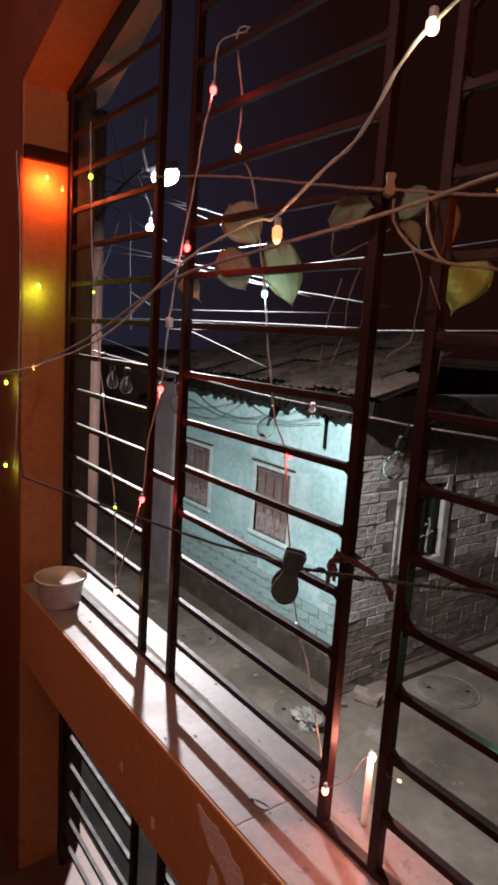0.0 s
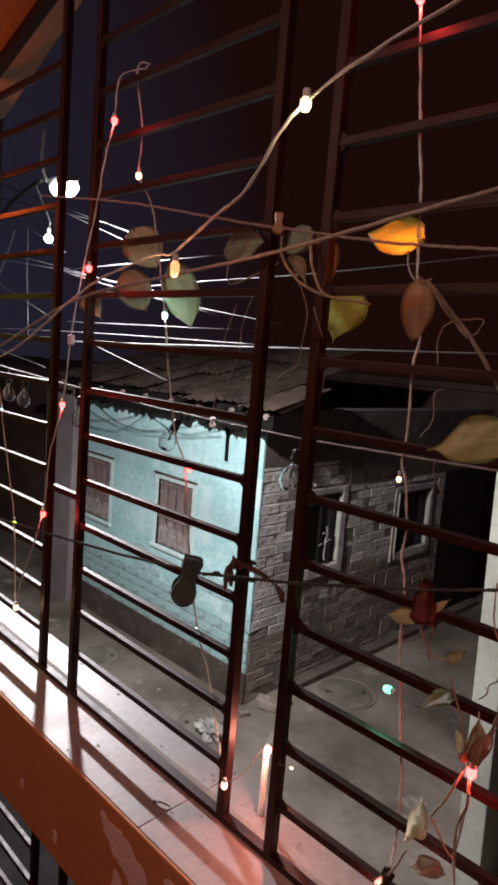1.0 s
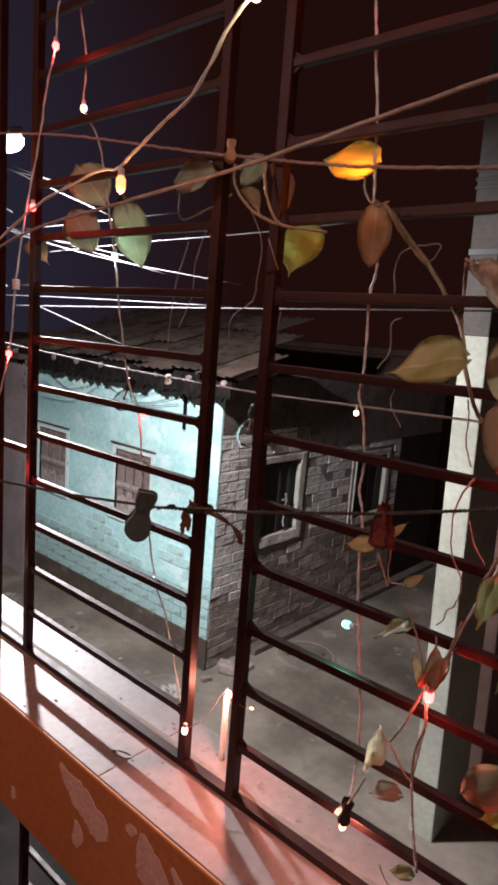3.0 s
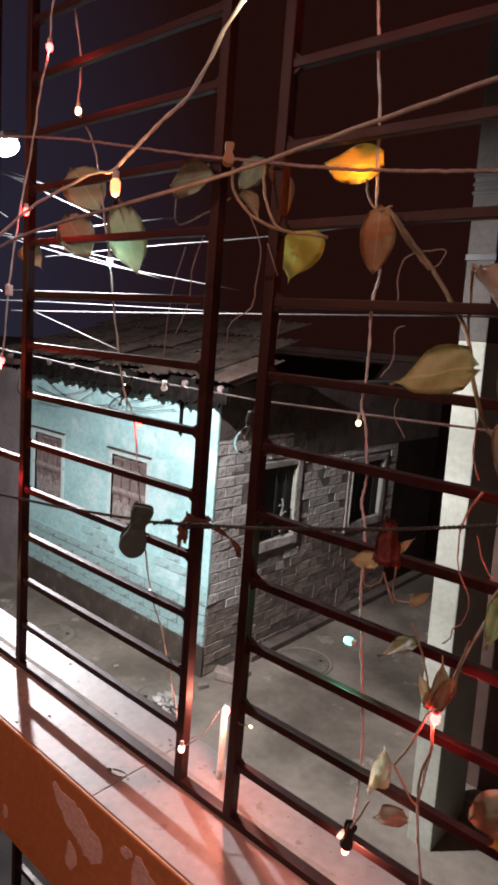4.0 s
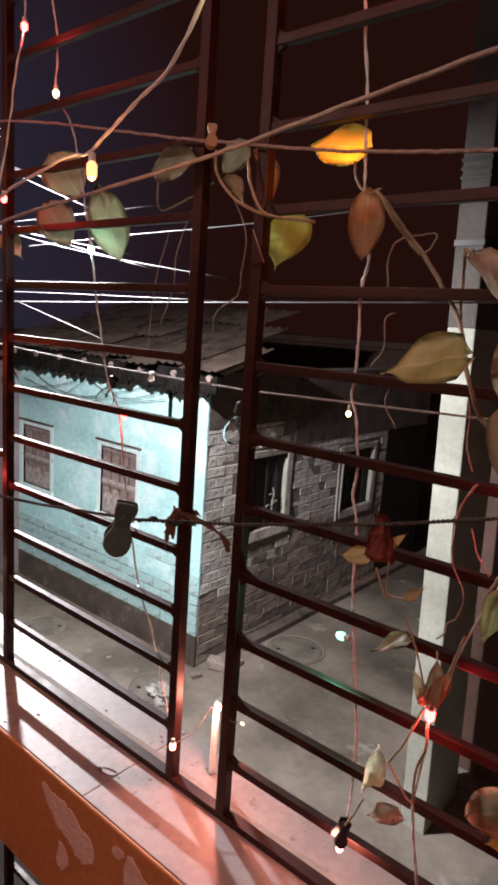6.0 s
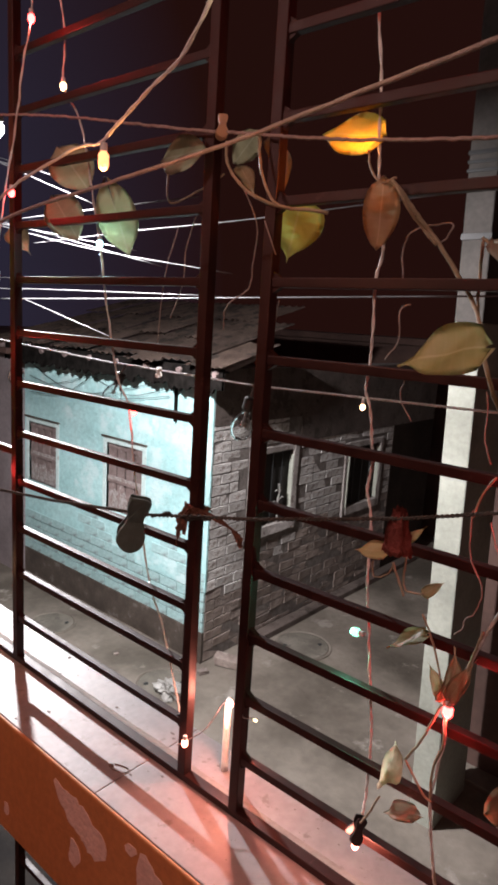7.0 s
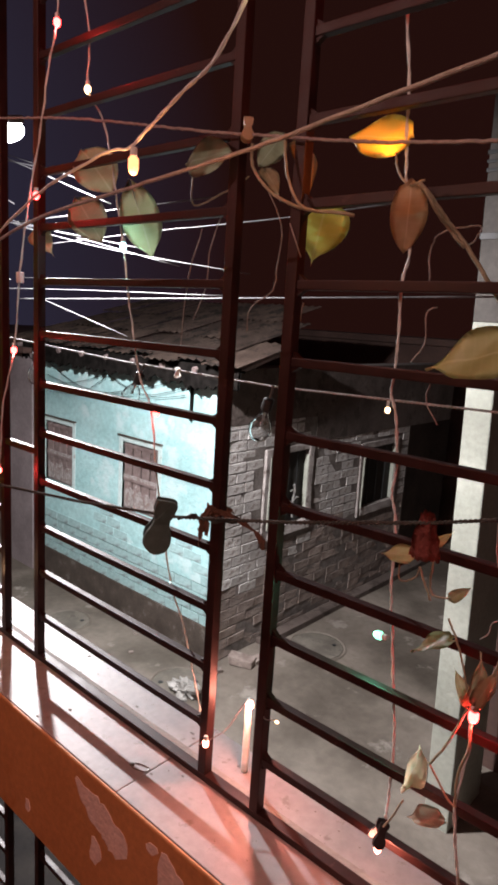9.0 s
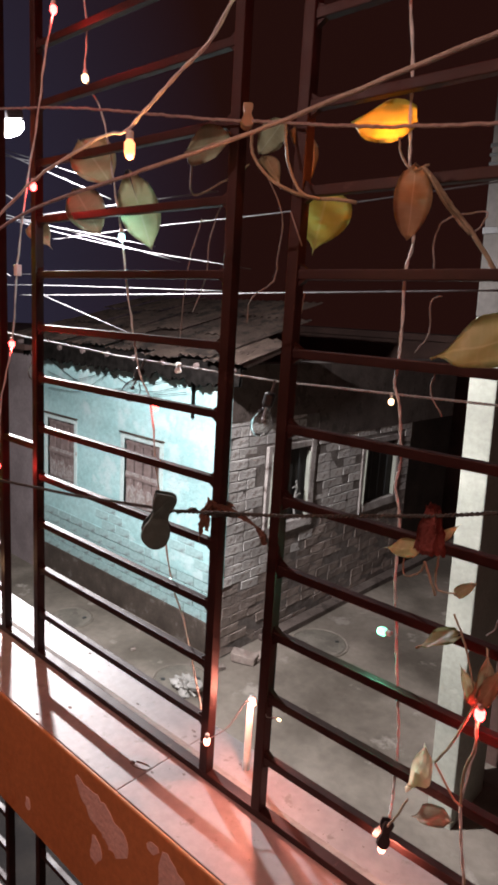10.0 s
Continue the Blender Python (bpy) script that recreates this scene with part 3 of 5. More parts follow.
def side_opening(x0, x1, z0, z1, paint):
    # the dark of the room is a painted sheet just inside the opening
    w = part("window", boxed((x0, HY + 0.050, z0), (x1, HY + 0.064, z1)), M_DARK, house, "side window closed by a near-black sheet for its dark room")
    for lo, hi in (((x0 - 0.085, HY - 0.012, z0 - 0.10), (x0, HY + 0.03, z1 + 0.07)), ((x1, HY - 0.010, z0 - 0.10), (x1 + 0.075, HY + 0.03, z1 + 0.07)), ((x0, HY - 0.0061, z1), (x1, HY + 0.03, z1 + 0.07)), ((x0, HY - 0.0121, z0 - 0.10), (x1, HY + 0.03, z0))):
        bm = boxed(lo, hi, 0.008, 0.006)
        bmesh.ops.subdivide_edges(bm, edges=bm.edges, cuts=3, use_grid_fill=True)
        for v in bm.verts:
            v.co += 0.007 * noise.noise_vector(v.co * 9)
        part("surround", bm, paint, w)
    part("jamb_edge", boxed((x0 - 0.020, HY - 0.020, z0), (x0 - 0.002, HY + 0.02, z1), 0.003, 0.002), M_PILLAR, w, "pale painted edge of the frame")
    part("jamb_edge", boxed((x1 - 0.014, HY - 0.004, z0 + 0.01), (x1 - 0.001, HY + 0.045, z1 - 0.05), 0.003, 0.002), M_PILLAR, w, "pale painted edge of the frame")
    for k in range(1, 4):
        x = x0 + (x1 - x0) * k / 4
        part("rod", tube(bmesh.new(), [Vector((x, HY + 0.03, z0)), Vector((x, HY + 0.03, z1))], 0.006, 6), M_BLACK, w)


side_opening(*SW[0], M_SURROUND), side_opening(*SW[1], M_SURROUND)
# a twig with a few withered leaves caught in the window rods
twig = part("twig", cord([(4.20, HY + 0.012, -1.13), (4.19, HY + 0.008, -0.98), (4.21, HY + 0.006, -0.86), (4.19, HY + 0.004, -0.80)], 0.009, 6, 4, 0.006), M_ROPE, house, "dry twig caught in the window rods")
for dx, dz in ((-0.11, -0.96), (0.07, -0.93), (-0.06, -0.85)):
    part("shoot", cord([(4.20, HY + 0.008, dz - 0.03), (4.20 + dx * 0.6, HY + 0.004, dz), (4.20 + dx, HY + 0.002, dz - 0.01)], 0.006, 5, 4, 0.004), M_ROPE, twig)

# roof of overlapping sheets with a ragged felt edge under it
RX0, RZ0, RX1, RZ1, RY0, RY1 = 3.02, 0.33, 5.0, 0.87, 2.86, 6.25
slope = (RZ1 - RZ0) / (RX1 - RX0)
roof = part("roof", boxed((HX, HY + 0.001, 0.30), (HX + 0.12, 6.05, 0.42)), M_DARK, house, "low roof of weathered sheets and tiles")
sheet_w = 0.36
for row in range(3):
    xa, xb = RX0 + row * 0.66, RX0 + row * 0.66 + 0.74
    y = RY0 + (0.0, 0.36, 0.72)[row]
    k = 0
    while y < RY1:
        bm = bmesh.new()
        cols = 13
        dz = random.uniform(-0.008, 0.012) + 0.012 * (k % 2)
        cut = random.uniform(-0.05, 0.05) if row == 0 else 0
        skew = random.uniform(-0.02, 0.02)
        grid = []
        for i in range(3):
            x = xa + cut + (xb - xa) * i / 2
            grid.append([bm.verts.new((x + skew * j / cols, y + (sheet_w + 0.04) * j / (cols - 1), RZ0 + (x - RX0) * slope + 0.035 + 0.012 * math.sin(j * math.pi / 1.5) + dz + row * 0.004 + 0.014 * (1 - i / 2))) for j in range(cols)])
        fs = [bm.faces.new((grid[i][j], grid[i + 1][j], grid[i + 1][j + 1], grid[i][j + 1])) for i in range(2) for j in range(cols - 1)]
        bmesh.ops.solidify(bm, geom=fs, thickness=0.006)
        part("sheet", bm, M_ROOF, roof)
        y += sheet_w
        k += 1
# rafters and ragged felt edge
for k in range(9):
    y = RY0 + 0.12 + k * 0.42
    part("rafter", tube(bmesh.new(), [Vector((RX0 + 0.03, y, RZ0 - 0.02)), Vector((RX0 + 0.62, y, RZ0 - 0.02 + 0.6 * slope))], 0.028, 7), M_WOOD, roof)
bm = bmesh.new()
n = 160
top, bot, top2, bot2 = [], [], [], []
for k in range(n + 1):
    y = RY0 + 0.05 + (RY1 - RY0 - 0.05) * k / n
    d = 0.16 + 0.05 * noise.noise(Vector((y * 4, 0, 7))) + 0.06 * noise.noise(Vector((y * 11, 2, 7))) + 0.035 * random.random()
    x = RX0 + 0.06 + 0.02 * noise.noise(Vector((y * 6, 5, 1)))
    top.append(bm.verts.new((x, y, RZ0 + 0.035))), bot.append(bm.verts.new((x - 0.01, y, RZ0 + 0.02 - d)))
    top2.append(bm.verts.new((x + 0.03, y, RZ0 + 0.035))), bot2.append(bm.verts.new((x + 0.02, y, RZ0 + 0.025 - d)))
for k in range(n):
    for a, b in ((top, bot), (bot2, top2), (bot, bot2), (top2, top)):
        bm.faces.new((a[k], a[k + 1], b[k + 1], b[k]))
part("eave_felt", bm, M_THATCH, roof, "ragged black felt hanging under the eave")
part("gable_board", boxed((RX0 + 0.1, RY0 + 0.02, RZ0 + 0.0), (RX0 + 0.104, RY0 + 0.3, RZ0 + 0.02)), M_THATCH, roof)

# neighbours
pink = thing("house", "pinkish grey plastered house further up the lane", "house", (3.1, 6.1, G))
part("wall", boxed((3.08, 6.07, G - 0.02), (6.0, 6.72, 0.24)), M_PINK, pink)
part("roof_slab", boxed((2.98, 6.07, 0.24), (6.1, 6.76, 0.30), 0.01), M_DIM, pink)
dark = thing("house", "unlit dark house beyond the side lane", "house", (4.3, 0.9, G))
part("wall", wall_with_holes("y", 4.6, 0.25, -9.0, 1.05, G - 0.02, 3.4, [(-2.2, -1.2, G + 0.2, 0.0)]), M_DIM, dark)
# dark wall added in place of the open, unlit porch
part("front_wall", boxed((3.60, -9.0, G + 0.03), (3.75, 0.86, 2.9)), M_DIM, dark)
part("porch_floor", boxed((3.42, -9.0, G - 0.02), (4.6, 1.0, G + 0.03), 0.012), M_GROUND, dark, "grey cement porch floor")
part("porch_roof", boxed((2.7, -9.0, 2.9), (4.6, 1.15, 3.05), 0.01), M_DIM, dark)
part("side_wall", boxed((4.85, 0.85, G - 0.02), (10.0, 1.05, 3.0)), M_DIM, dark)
PX0, PX1, PY, PW = 2.845, 3.36, 0.868, 0.160


def pillar_block(z0, z1, grow=0.0):
    """A stretch of the slightly leaning porch pillar."""
    bm = boxed((PX0 - grow, PY - PW - grow, z0), (PX1 + grow, PY + grow, z1), 0.008 if not grow else 0.002)
    for v in bm.verts:
        v.co.y += 0.027 * (v.co.z - G)
    return bm


pil = part("pillar", pillar_block(G - 0.02, 0.82), M_PILLAR, dark, "pale painted porch pillar")
# the lamp's cutoff is put into the darker colour of this upper stretch
part("pillar_top", pillar_block(0.82, 2.9), M_DIMMED_GREY, pil, "upper part, painted darker past the lamp's cutoff")
for z, h in ((1.70, 0.022), (1.655, 0.018), (1.61, 0.018), (1.26, 0.035)):
    part("cable_tie", pillar_block(z, z + h, 0.006), M_BLACK, pil, "black cable bound round the pillar")
back = thing("house", "dark house closing the side lane", "house", (8.6, 2.0, G))
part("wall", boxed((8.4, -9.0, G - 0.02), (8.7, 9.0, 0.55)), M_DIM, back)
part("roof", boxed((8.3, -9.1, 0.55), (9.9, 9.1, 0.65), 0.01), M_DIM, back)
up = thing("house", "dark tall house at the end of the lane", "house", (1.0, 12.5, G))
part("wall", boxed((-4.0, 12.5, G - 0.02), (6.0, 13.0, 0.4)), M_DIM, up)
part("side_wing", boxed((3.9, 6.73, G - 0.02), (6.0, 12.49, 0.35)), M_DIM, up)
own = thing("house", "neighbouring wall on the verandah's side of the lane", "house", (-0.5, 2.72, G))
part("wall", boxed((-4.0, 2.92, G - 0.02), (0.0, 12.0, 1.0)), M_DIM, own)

# street lamp on a bracket
lamp = thing("street_lamp", "lit white LED street lamp on a pipe bracket", "street lamp", LAMP)
m = Matrix.Translation(LAMP) @ Matrix.Rotation(radians(-15), 4, "Y") @ Matrix.Rotation(radians(90), 4, "Z")
bm = boxed((-0.10, -0.045, -0.012), (0.10, 0.045, 0.03), 0.008)
bm.transform(m)
part("head", bm, M_CHROME, lamp)
bm = lathe(bmesh.new(), [(0.07, -0.0125), (0.08, -0.024), (0.074, -0.055), (0.048, -0.078), (0.004, -0.088)], 24)
bm.transform(m)
part("diffuser", bm, M_LAMPFACE, lamp, "glowing white diffuser", True)
part("bracket", cord([LAMP + Vector((-0.05, 0.10, 0.0)), LAMP + Vector((-0.07, 0.13, 0.12)), LAMP + Vector((-0.05, 0.16, 0.30))], 0.009), M_CHROME, lamp)
part("arm", cord([LAMP + Vector((-0.05, 0.16, 0.02)), LAMP + Vector((0.12, 0.9, 0.02)), Vector((1.60, 4.96, 1.70))], 0.014), M_BLACK, lamp)
part("pole", cord([Vector((1.62, 5.0, -2.8)), Vector((1.62, 5.0, 2.6))], 0.055, 12), M_DIM, lamp, "dark pole")

# small lit bulb hanging under the street lamp's arm
small = thing("pole_bulb", "small lit white bulb hanging from the pole arm", "light bulb", (1.3, 3.373, 1.445))
m = Matrix.Translation((1.3, 3.373, 1.445))
part("holder", lathe(bmesh.new(), [(0.012, 0.022), (0.016, 0.03), (0.014, 0.06), (0.006, 0.065)], 12, m), M_BLACK, small)
part("globe", lathe(bmesh.new(), [(0.004, -0.030), (0.018, -0.024), (0.026, -0.008), (0.024, 0.010), (0.013, 0.022)], 16, m), M_LAMPFACE, small, "glowing white globe", True)
part("cord", cord([m @ Vector((0, 0, 0.06)), m @ Vector((0.01, 0.02, 0.12)), LAMP + Vector((-0.02, 0.30, 0.02))], 0.004, 5), M_BLACK, small)

# overhead cables along the lane
CABLES = [((4.47, 1.85), (3.17, 1.58)), ((4.18, 1.85), (2.82, 1.48)), ((4.02, 1.80), (2.57, 1.34)), ((4.84, 1.83), (3.74, 1.43)), ((4.86, 1.50), (3.50, 1.28), (2.01, 1.0)),
          ((4.82, 1.43), (3.64, 1.29), (2.2, 1.08)), ((4.61, 1.16), (3.81, 0.93)), ((3.64, 1.28), (2.6, 1.10), (1.5, 0.96)), ((3.65, 0.94), (1.72, 0.93)), ((3.65, 0.80), (2.4, 0.83), (0.2, 0.89)),
          ((3.27, 0.80), (2.40, 0.62)), ((4.79, 0.68), (3.99, 0.59)), ((3.6, 1.30), (1.75, 1.32)), ((3.2, 1.15), (2.218, 1.183), (1.353, 1.202), (0.30, 1.25)), ((4.41, 1.80), (4.34, 1.3), (4.28, 0.78)), ((4.66, 1.37), (4.46, 1.63)), ((4.9, 0.86), (3.2, 0.87), (1.6, 0.86))]
for i, pts in enumerate(CABLES):
    x = 1.6 + 0.03 * math.sin(i * 2.4)
    (ya, za), (yb, zb) = pts[0], pts[1]
    if ya > 3.5:
        pts = ((4.98, za + (4.98 - ya) * (za - zb) / max(0.3, ya - yb)), *pts) if ya > 4.0 else pts
    solid("overhead_cable", cord([(x, y, z) for y, z in pts], 0.0028 + 0.001 * (i % 3 == 0), 5), M_CABLE, "thin grey cable strung over the lane", "cable", group="cables over the lane", smooth=True)

# twisted flex with clear bulbs hung over the lane
FX = 0.675
flex = [(0.45, 4.0, 0.75), (FX, 2.83, 0.661), (FX, 1.95, 0.615), (FX, 1.267, 0.587), (FX, 0.584, 0.577), (FX, -0.079, 0.593), (FX, -0.99, 0.648), (0.088, -1.45, 0.70)]
solid("twisted_flex", twisted(bmesh.new(), flex, 0.0018, 46), M_FLEX, "pale twisted flex strung over the lane", "cable")


def glass_bulb(y, z, tilt=0.0):
    t = thing("light_bulb", "unlit clear glass bulb hanging from the flex", "light bulb", (FX, y, z), "bulbs on the flex")
    m = Matrix.Translation((FX, y, z)) @ Matrix.Rotation(tilt, 4, "X")
    part("cable_tail", tube(bmesh.new(), [m @ Vector((0, 0, 0.004)), m @ Vector((0, 0, -0.04))], 0.004), M_CABLE, t)
    part("holder", lathe(bmesh.new(), [(0.010, -0.035), (0.016, -0.04), (0.016, -0.07), (0.013, -0.075)], 12, m), M_BLACK, t)
    prof = [(0.012, -0.074), (0.014, -0.085), (0.026, -0.103), (0.034, -0.122), (0.0345, -0.138), (0.028, -0.155), (0.015, -0.165), (0.002, -0.168)]
    inner = [(max(0.001, r - 0.0012), z2 + (0.001 if i > 5 else 0)) for i, (r, z2) in enumerate(prof)][::-1]
    part("glass", lathe(bmesh.new(), [(0.9 * r, z2) for r, z2 in prof + inner], 18, m), M_GLASS, t, "clear glass", smooth=True)
    part("filament_stem", lathe(bmesh.new(), [(0.004, -0.076), (0.003, -0.11), (0.006, -0.112), (0.0015, -0.125)], 8, m), M_CHROME, t)


def flex_z(y):
    """Height of the flex over the lane at y."""
    return float(np.interp(y, [-0.079, 0.584, 1.267, 1.95, 2.83], [0.593, 0.577, 0.587, 0.615, 0.661]))


for y, tilt in ((2.326, 0.1), (2.517, -0.12), (1.813, 0.06), (1.137, 0.55), (0.58, 0.30)):
    glass_bulb(y, flex_z(y), tilt)

# loose black cables and a stick on the front of the teal house
for pts in (((5.85, 0.15), (5.30, -0.03), (4.72, -0.05), (4.28, 0.03)), ((5.0, -0.12), (4.15, -0.03), (3.62, 0.06)), ((5.95, -0.10), (5.2, 0.02), (4.6, 0.20)), ((5.9, 0.02), (5.1, -0.09), (4.4, 0.02), (3.75, 0.17)), ((4.75, 0.12), (4.2, 0.0), (3.6, 0.13)), ((5.9, -0.16), (5.3, -0.13), (4.9, 0.05), (4.6, 0.2))):
    part("loose_cable", cord([(HX - 0.03, y, z) for y, z in pts], 0.0034, 5), M_BLACK, house, "loose black cable on the front wall", smooth=True)
part("hanging_stick", boxed((HX - 0.030, 3.535, -0.16), (HX - 0.006, 3.560, 0.22), 0.004), M_THATCH, house)

# litter by the cover
bm = bmesh.new()
bmesh.ops.create_icosphere(bm, subdivisions=4, radius=0.095)
for v in bm.verts:
    w = v.co.copy()
    v.co *= 0.55 + 1.3 * abs(noise.noise(w * 11)) + 0.7 * abs(noise.noise(w * 26 + Vector((3, 1, 2)))) + 0.25 * noise.noise(w * 60)
    v.co.x *= 0.8
    v.co.y *= 1.35
    v.co.z = max(0, (v.co.z + 0.05) * 0.75)
    v.co += Vector((2.66, 2.95, G))
solid("plastic_bag", bm, M_BAG, "crumpled white plastic bag on the lane", "bag")
for x, y, s in ((3.10, 2.98, 0.04), (3.36, 2.92, 0.10), (3.50, 2.86, 0.06), (2.75, 3.75, 0.018), (3.0, 4.0, 0.015)):
    bm = bmesh.new()
    box(bm, (-1.15 * s, -0.7 * s, 0.0), (1.15 * s, 0.7 * s, 0.85 * s), 0.12 * s, 0.12 * s)
    bm.transform(Matrix.Translation((x, y, G - 0.004)) @ Matrix.Rotation(x * 9, 4, "Z"))
    solid("stone", bm, M_BRICK, "small broken brick lying on the lane", "stone", group="rubble on the lane")

# ---- strings of lights ----


def led(parent, place, colour, watts=0.0, r=0.0055, length=1.15, lean=(0, 0, -1)):
    d = Vector(lean).normalized()
    m = Matrix.Translation(place) @ d.to_track_quat("Z", "Y").to_matrix().to_4x4()
    b = part("led", lathe(bmesh.new(), [(r * 0.6, -r * length), (r, -r * length * 0.7), (r, r * length * 0.3), (r * 0.7, r * length * 0.8), (r * 0.15, r * length)], 12, m), GLOW[colour], parent, "glowing bulb", smooth=True)
    part("socket", lathe(bmesh.new(), [(r * 0.55, -r * length - 0.008), (r * 0.7, -r * length - 0.007), (r * 0.7, -r * length - 0.0005)], 8, m), M_WIRE, b)
    if watts:
        point_lamp("string_glow", Vector(place) + d * r * (length + 0.35), watts, colour, 0.006, "glow of a small string light bulb")
    return b


def light_string(pts, leds, label, r=0.0012, jitter=0.0016):
    t = thing("string_lights", label, "string lights", pts[-1], "festive light strings")
    line = smooth_line(pts, 8)
    for s in (0.0, 1.0):
        bm = tube(bmesh.new(), [q + Vector((0.0007 * math.sin(i * 0.9 + s * 3.1), 0.0009 * math.cos(i * 0.9 + s * 3.1), 0)) + jitter * noise.noise_vector(q * 40) for i, q in enumerate(line)], r, 5)
        part("wire", bm, M_WIRE, t, smooth=True)
    for a in leds:
        led(t, *a)
    return t


X1 = -0.055
reds = light_string([(-0.008, 0.462, 1.306), (X1 + 0.03, 0.476, 1.300), (X1, 0.480, 1.275), (X1, 0.488, 1.205), (X1, 0.514, 1.146), (X1, 0.535, 1.057), (X1 - 0.01, 0.558, 0.943), (X1, 0.609, 0.816), (X1, 0.635, 0.666), (X1, 0.681, 0.551), (X1, 0.703, 0.414), (X1, 0.792, 0.233), (X1, 0.819, 0.159)],
             [((X1, 0.488, 1.205), RED, 0.24), ((X1, 0.553, 0.943), RED, 0.24), ((X1, 0.635, 0.666), RED, 0.24), ((X1, 0.700, 0.414), RED, 0.24), ((X1, 0.817, 0.155), WARM, 0.10)], "string of red lights hanging down the grille")
part("connector", boxed((-0.061, 0.602, 0.793), (-0.051, 0.614, 0.813), 0.0015), M_TUB, reds, "cream plastic wire connector")
light_string([(-0.012, 0.458, 1.306), (0.012, 0.484, 1.327), (0.016, 0.529, 1.33), (0.016, 0.501, 1.211), (0.016, 0.505, 1.133), (0.016, 0.455, 1.067), (0.016, 0.422, 0.967), (0.016, 0.394, 0.862), (0.016, 0.368, 0.748), (0.016, 0.337, 0.642), (0.016, 0.304, 0.586), (0.016, 0.283, 0.469), (0.016, 0.24, 0.303), (0.016, 0.205, 0.24), (0.016, 0.158, 0.115), (0.016, 0.141, 0.049)],
             [((0.016, 0.505, 1.128), WARM, 0.05), ((0.016, 0.394, 0.862), CYAN, 0.45), ((0.012, 0.289, 0.589), RED, 0.07), ((0.016, 0.24, 0.3), CYAN, 0.0, 0.002), ((-0.022, 0.099, 0.084), PINK, 0.05, 0.005, 1.2)], "string of mixed lights hanging down the grille")
light_string([(-0.02, 1.13, 1.3), (-0.02, 1.121, 1.169), (-0.02, 1.085, 0.873), (-0.02, 1.007, 0.613), (-0.02, 0.950, 0.446), (-0.02, 0.915, 0.336), (-0.02, 0.894, 0.124)],
             [((-0.02, 1.121, 1.165), LIME, 0.04), ((-0.02, 1.085, 0.873), LIME, 0.0, 0.003), ((-0.02, 1.007, 0.613), CYAN, 0.0, 0.003), ((-0.02, 0.915, 0.336), LIME, 0.03, 0.004)], "string of pale green lights by the jamb")
light_string([(-0.02, -0.118, 1.36), (-0.028, -0.123, 1.262), (0.014, -0.11, 1.153), (0.014, -0.117, 1.099), (0.014, -0.128, 1.017), (0.014, -0.132, 0.964), (0.014, -0.137, 0.92), (0.014, -0.15, 0.842), (0.014, -0.145, 0.803), (0.014, -0.147, 0.736), (0.014, -0.147, 0.701), (0.014, -0.145, 0.676), (0.014, -0.153, 0.653), (0.014, -0.162, 0.604), (0.014, -0.163, 0.575), (0.014, -0.161, 0.552), (0.014, -0.169, 0.525), (0.014, -0.173, 0.482), (0.014, -0.174, 0.428), (0.014, -0.181, 0.384), (0.014, -0.189, 0.324), (0.014, -0.197, 0.271), (0.012, -0.203, 0.225), (0.0, -0.21, 0.165), (-0.02, -0.218, 0.148)],
             [((-0.03, -0.125, 1.235), RED, 0.24), ((0.026, -0.111, 0.96), AMBER, 0.30, 0.0045), ((0.016, -0.142, 0.653), WARM, 0.0, 0.0032), ((0.02, -0.16, 0.36), GREEN, 0.3, 0.0055, 1.15, (0.1, 1, -0.15)), ((-0.03, -0.217, 0.108), PINK, 0.35, 0.0045)], "string of mixed lights hanging behind the vine", 0.0013)
light_string([(-0.044, -0.40, 0.60), (-0.044, -0.347, 0.457), (-0.044, -0.315, 0.352), (-0.044, -0.316, 0.308), (-0.044, -0.309, 0.240), (-0.04, -0.316, 0.177), (-0.04, -0.329, 0.121)],
             [((-0.045, -0.316, 0.349), RED, 0.45, 0.0055), ((-0.05, -0.398, 0.606), RED, 0.3, 0.005)], "string with a bright red light among the vine")
X6 = -0.28
light_string([(X6, -0.62, 1.10), (X6, -0.34, 1.07), (X6, -0.181, 1.025), (X6, -0.118, 0.962), (X6, -0.078, 0.942), (X6, -0.037, 0.921), (X6, -0.004, 0.905), (X6, 0.026, 0.905), (X6, 0.116, 0.888), (X6, 0.205, 0.858), (X6, 0.416, 0.770), (X6, 0.75, 0.70), (X6, 1.05, 0.66), (-0.133, 1.337, 0.64)],
             # the ivory bulb at y -0.62 is out of view, added as fill light
             [((X6, -0.184, 1.024), WARM, 0.12, 0.005), ((X6, -0.011, 0.888), ORANGE, 0.3, 0.005, 1.7), ((X6, -0.62, 1.09), IVORY, 0.2, 0.006), ((X6, 0.75, 0.695), ORANGE, 0.05, 0.002)], "string of orange lights strung across the verandah", 0.0013, 0.002)
# unseen string behind, added as rose fill light for the verandah
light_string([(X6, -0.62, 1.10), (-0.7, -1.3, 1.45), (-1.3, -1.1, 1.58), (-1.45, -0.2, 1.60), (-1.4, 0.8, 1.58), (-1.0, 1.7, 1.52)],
             [((-0.75, -1.3, 1.44), ROSE, 8.0, 0.006), ((-1.45, -0.25, 1.585), ROSE, 9.0, 0.006), ((-1.4, 0.8, 1.565), ROSE, 16, 0.006)], "added rose fill lights on an unseen string under the ceiling", 0.002, 0.003)
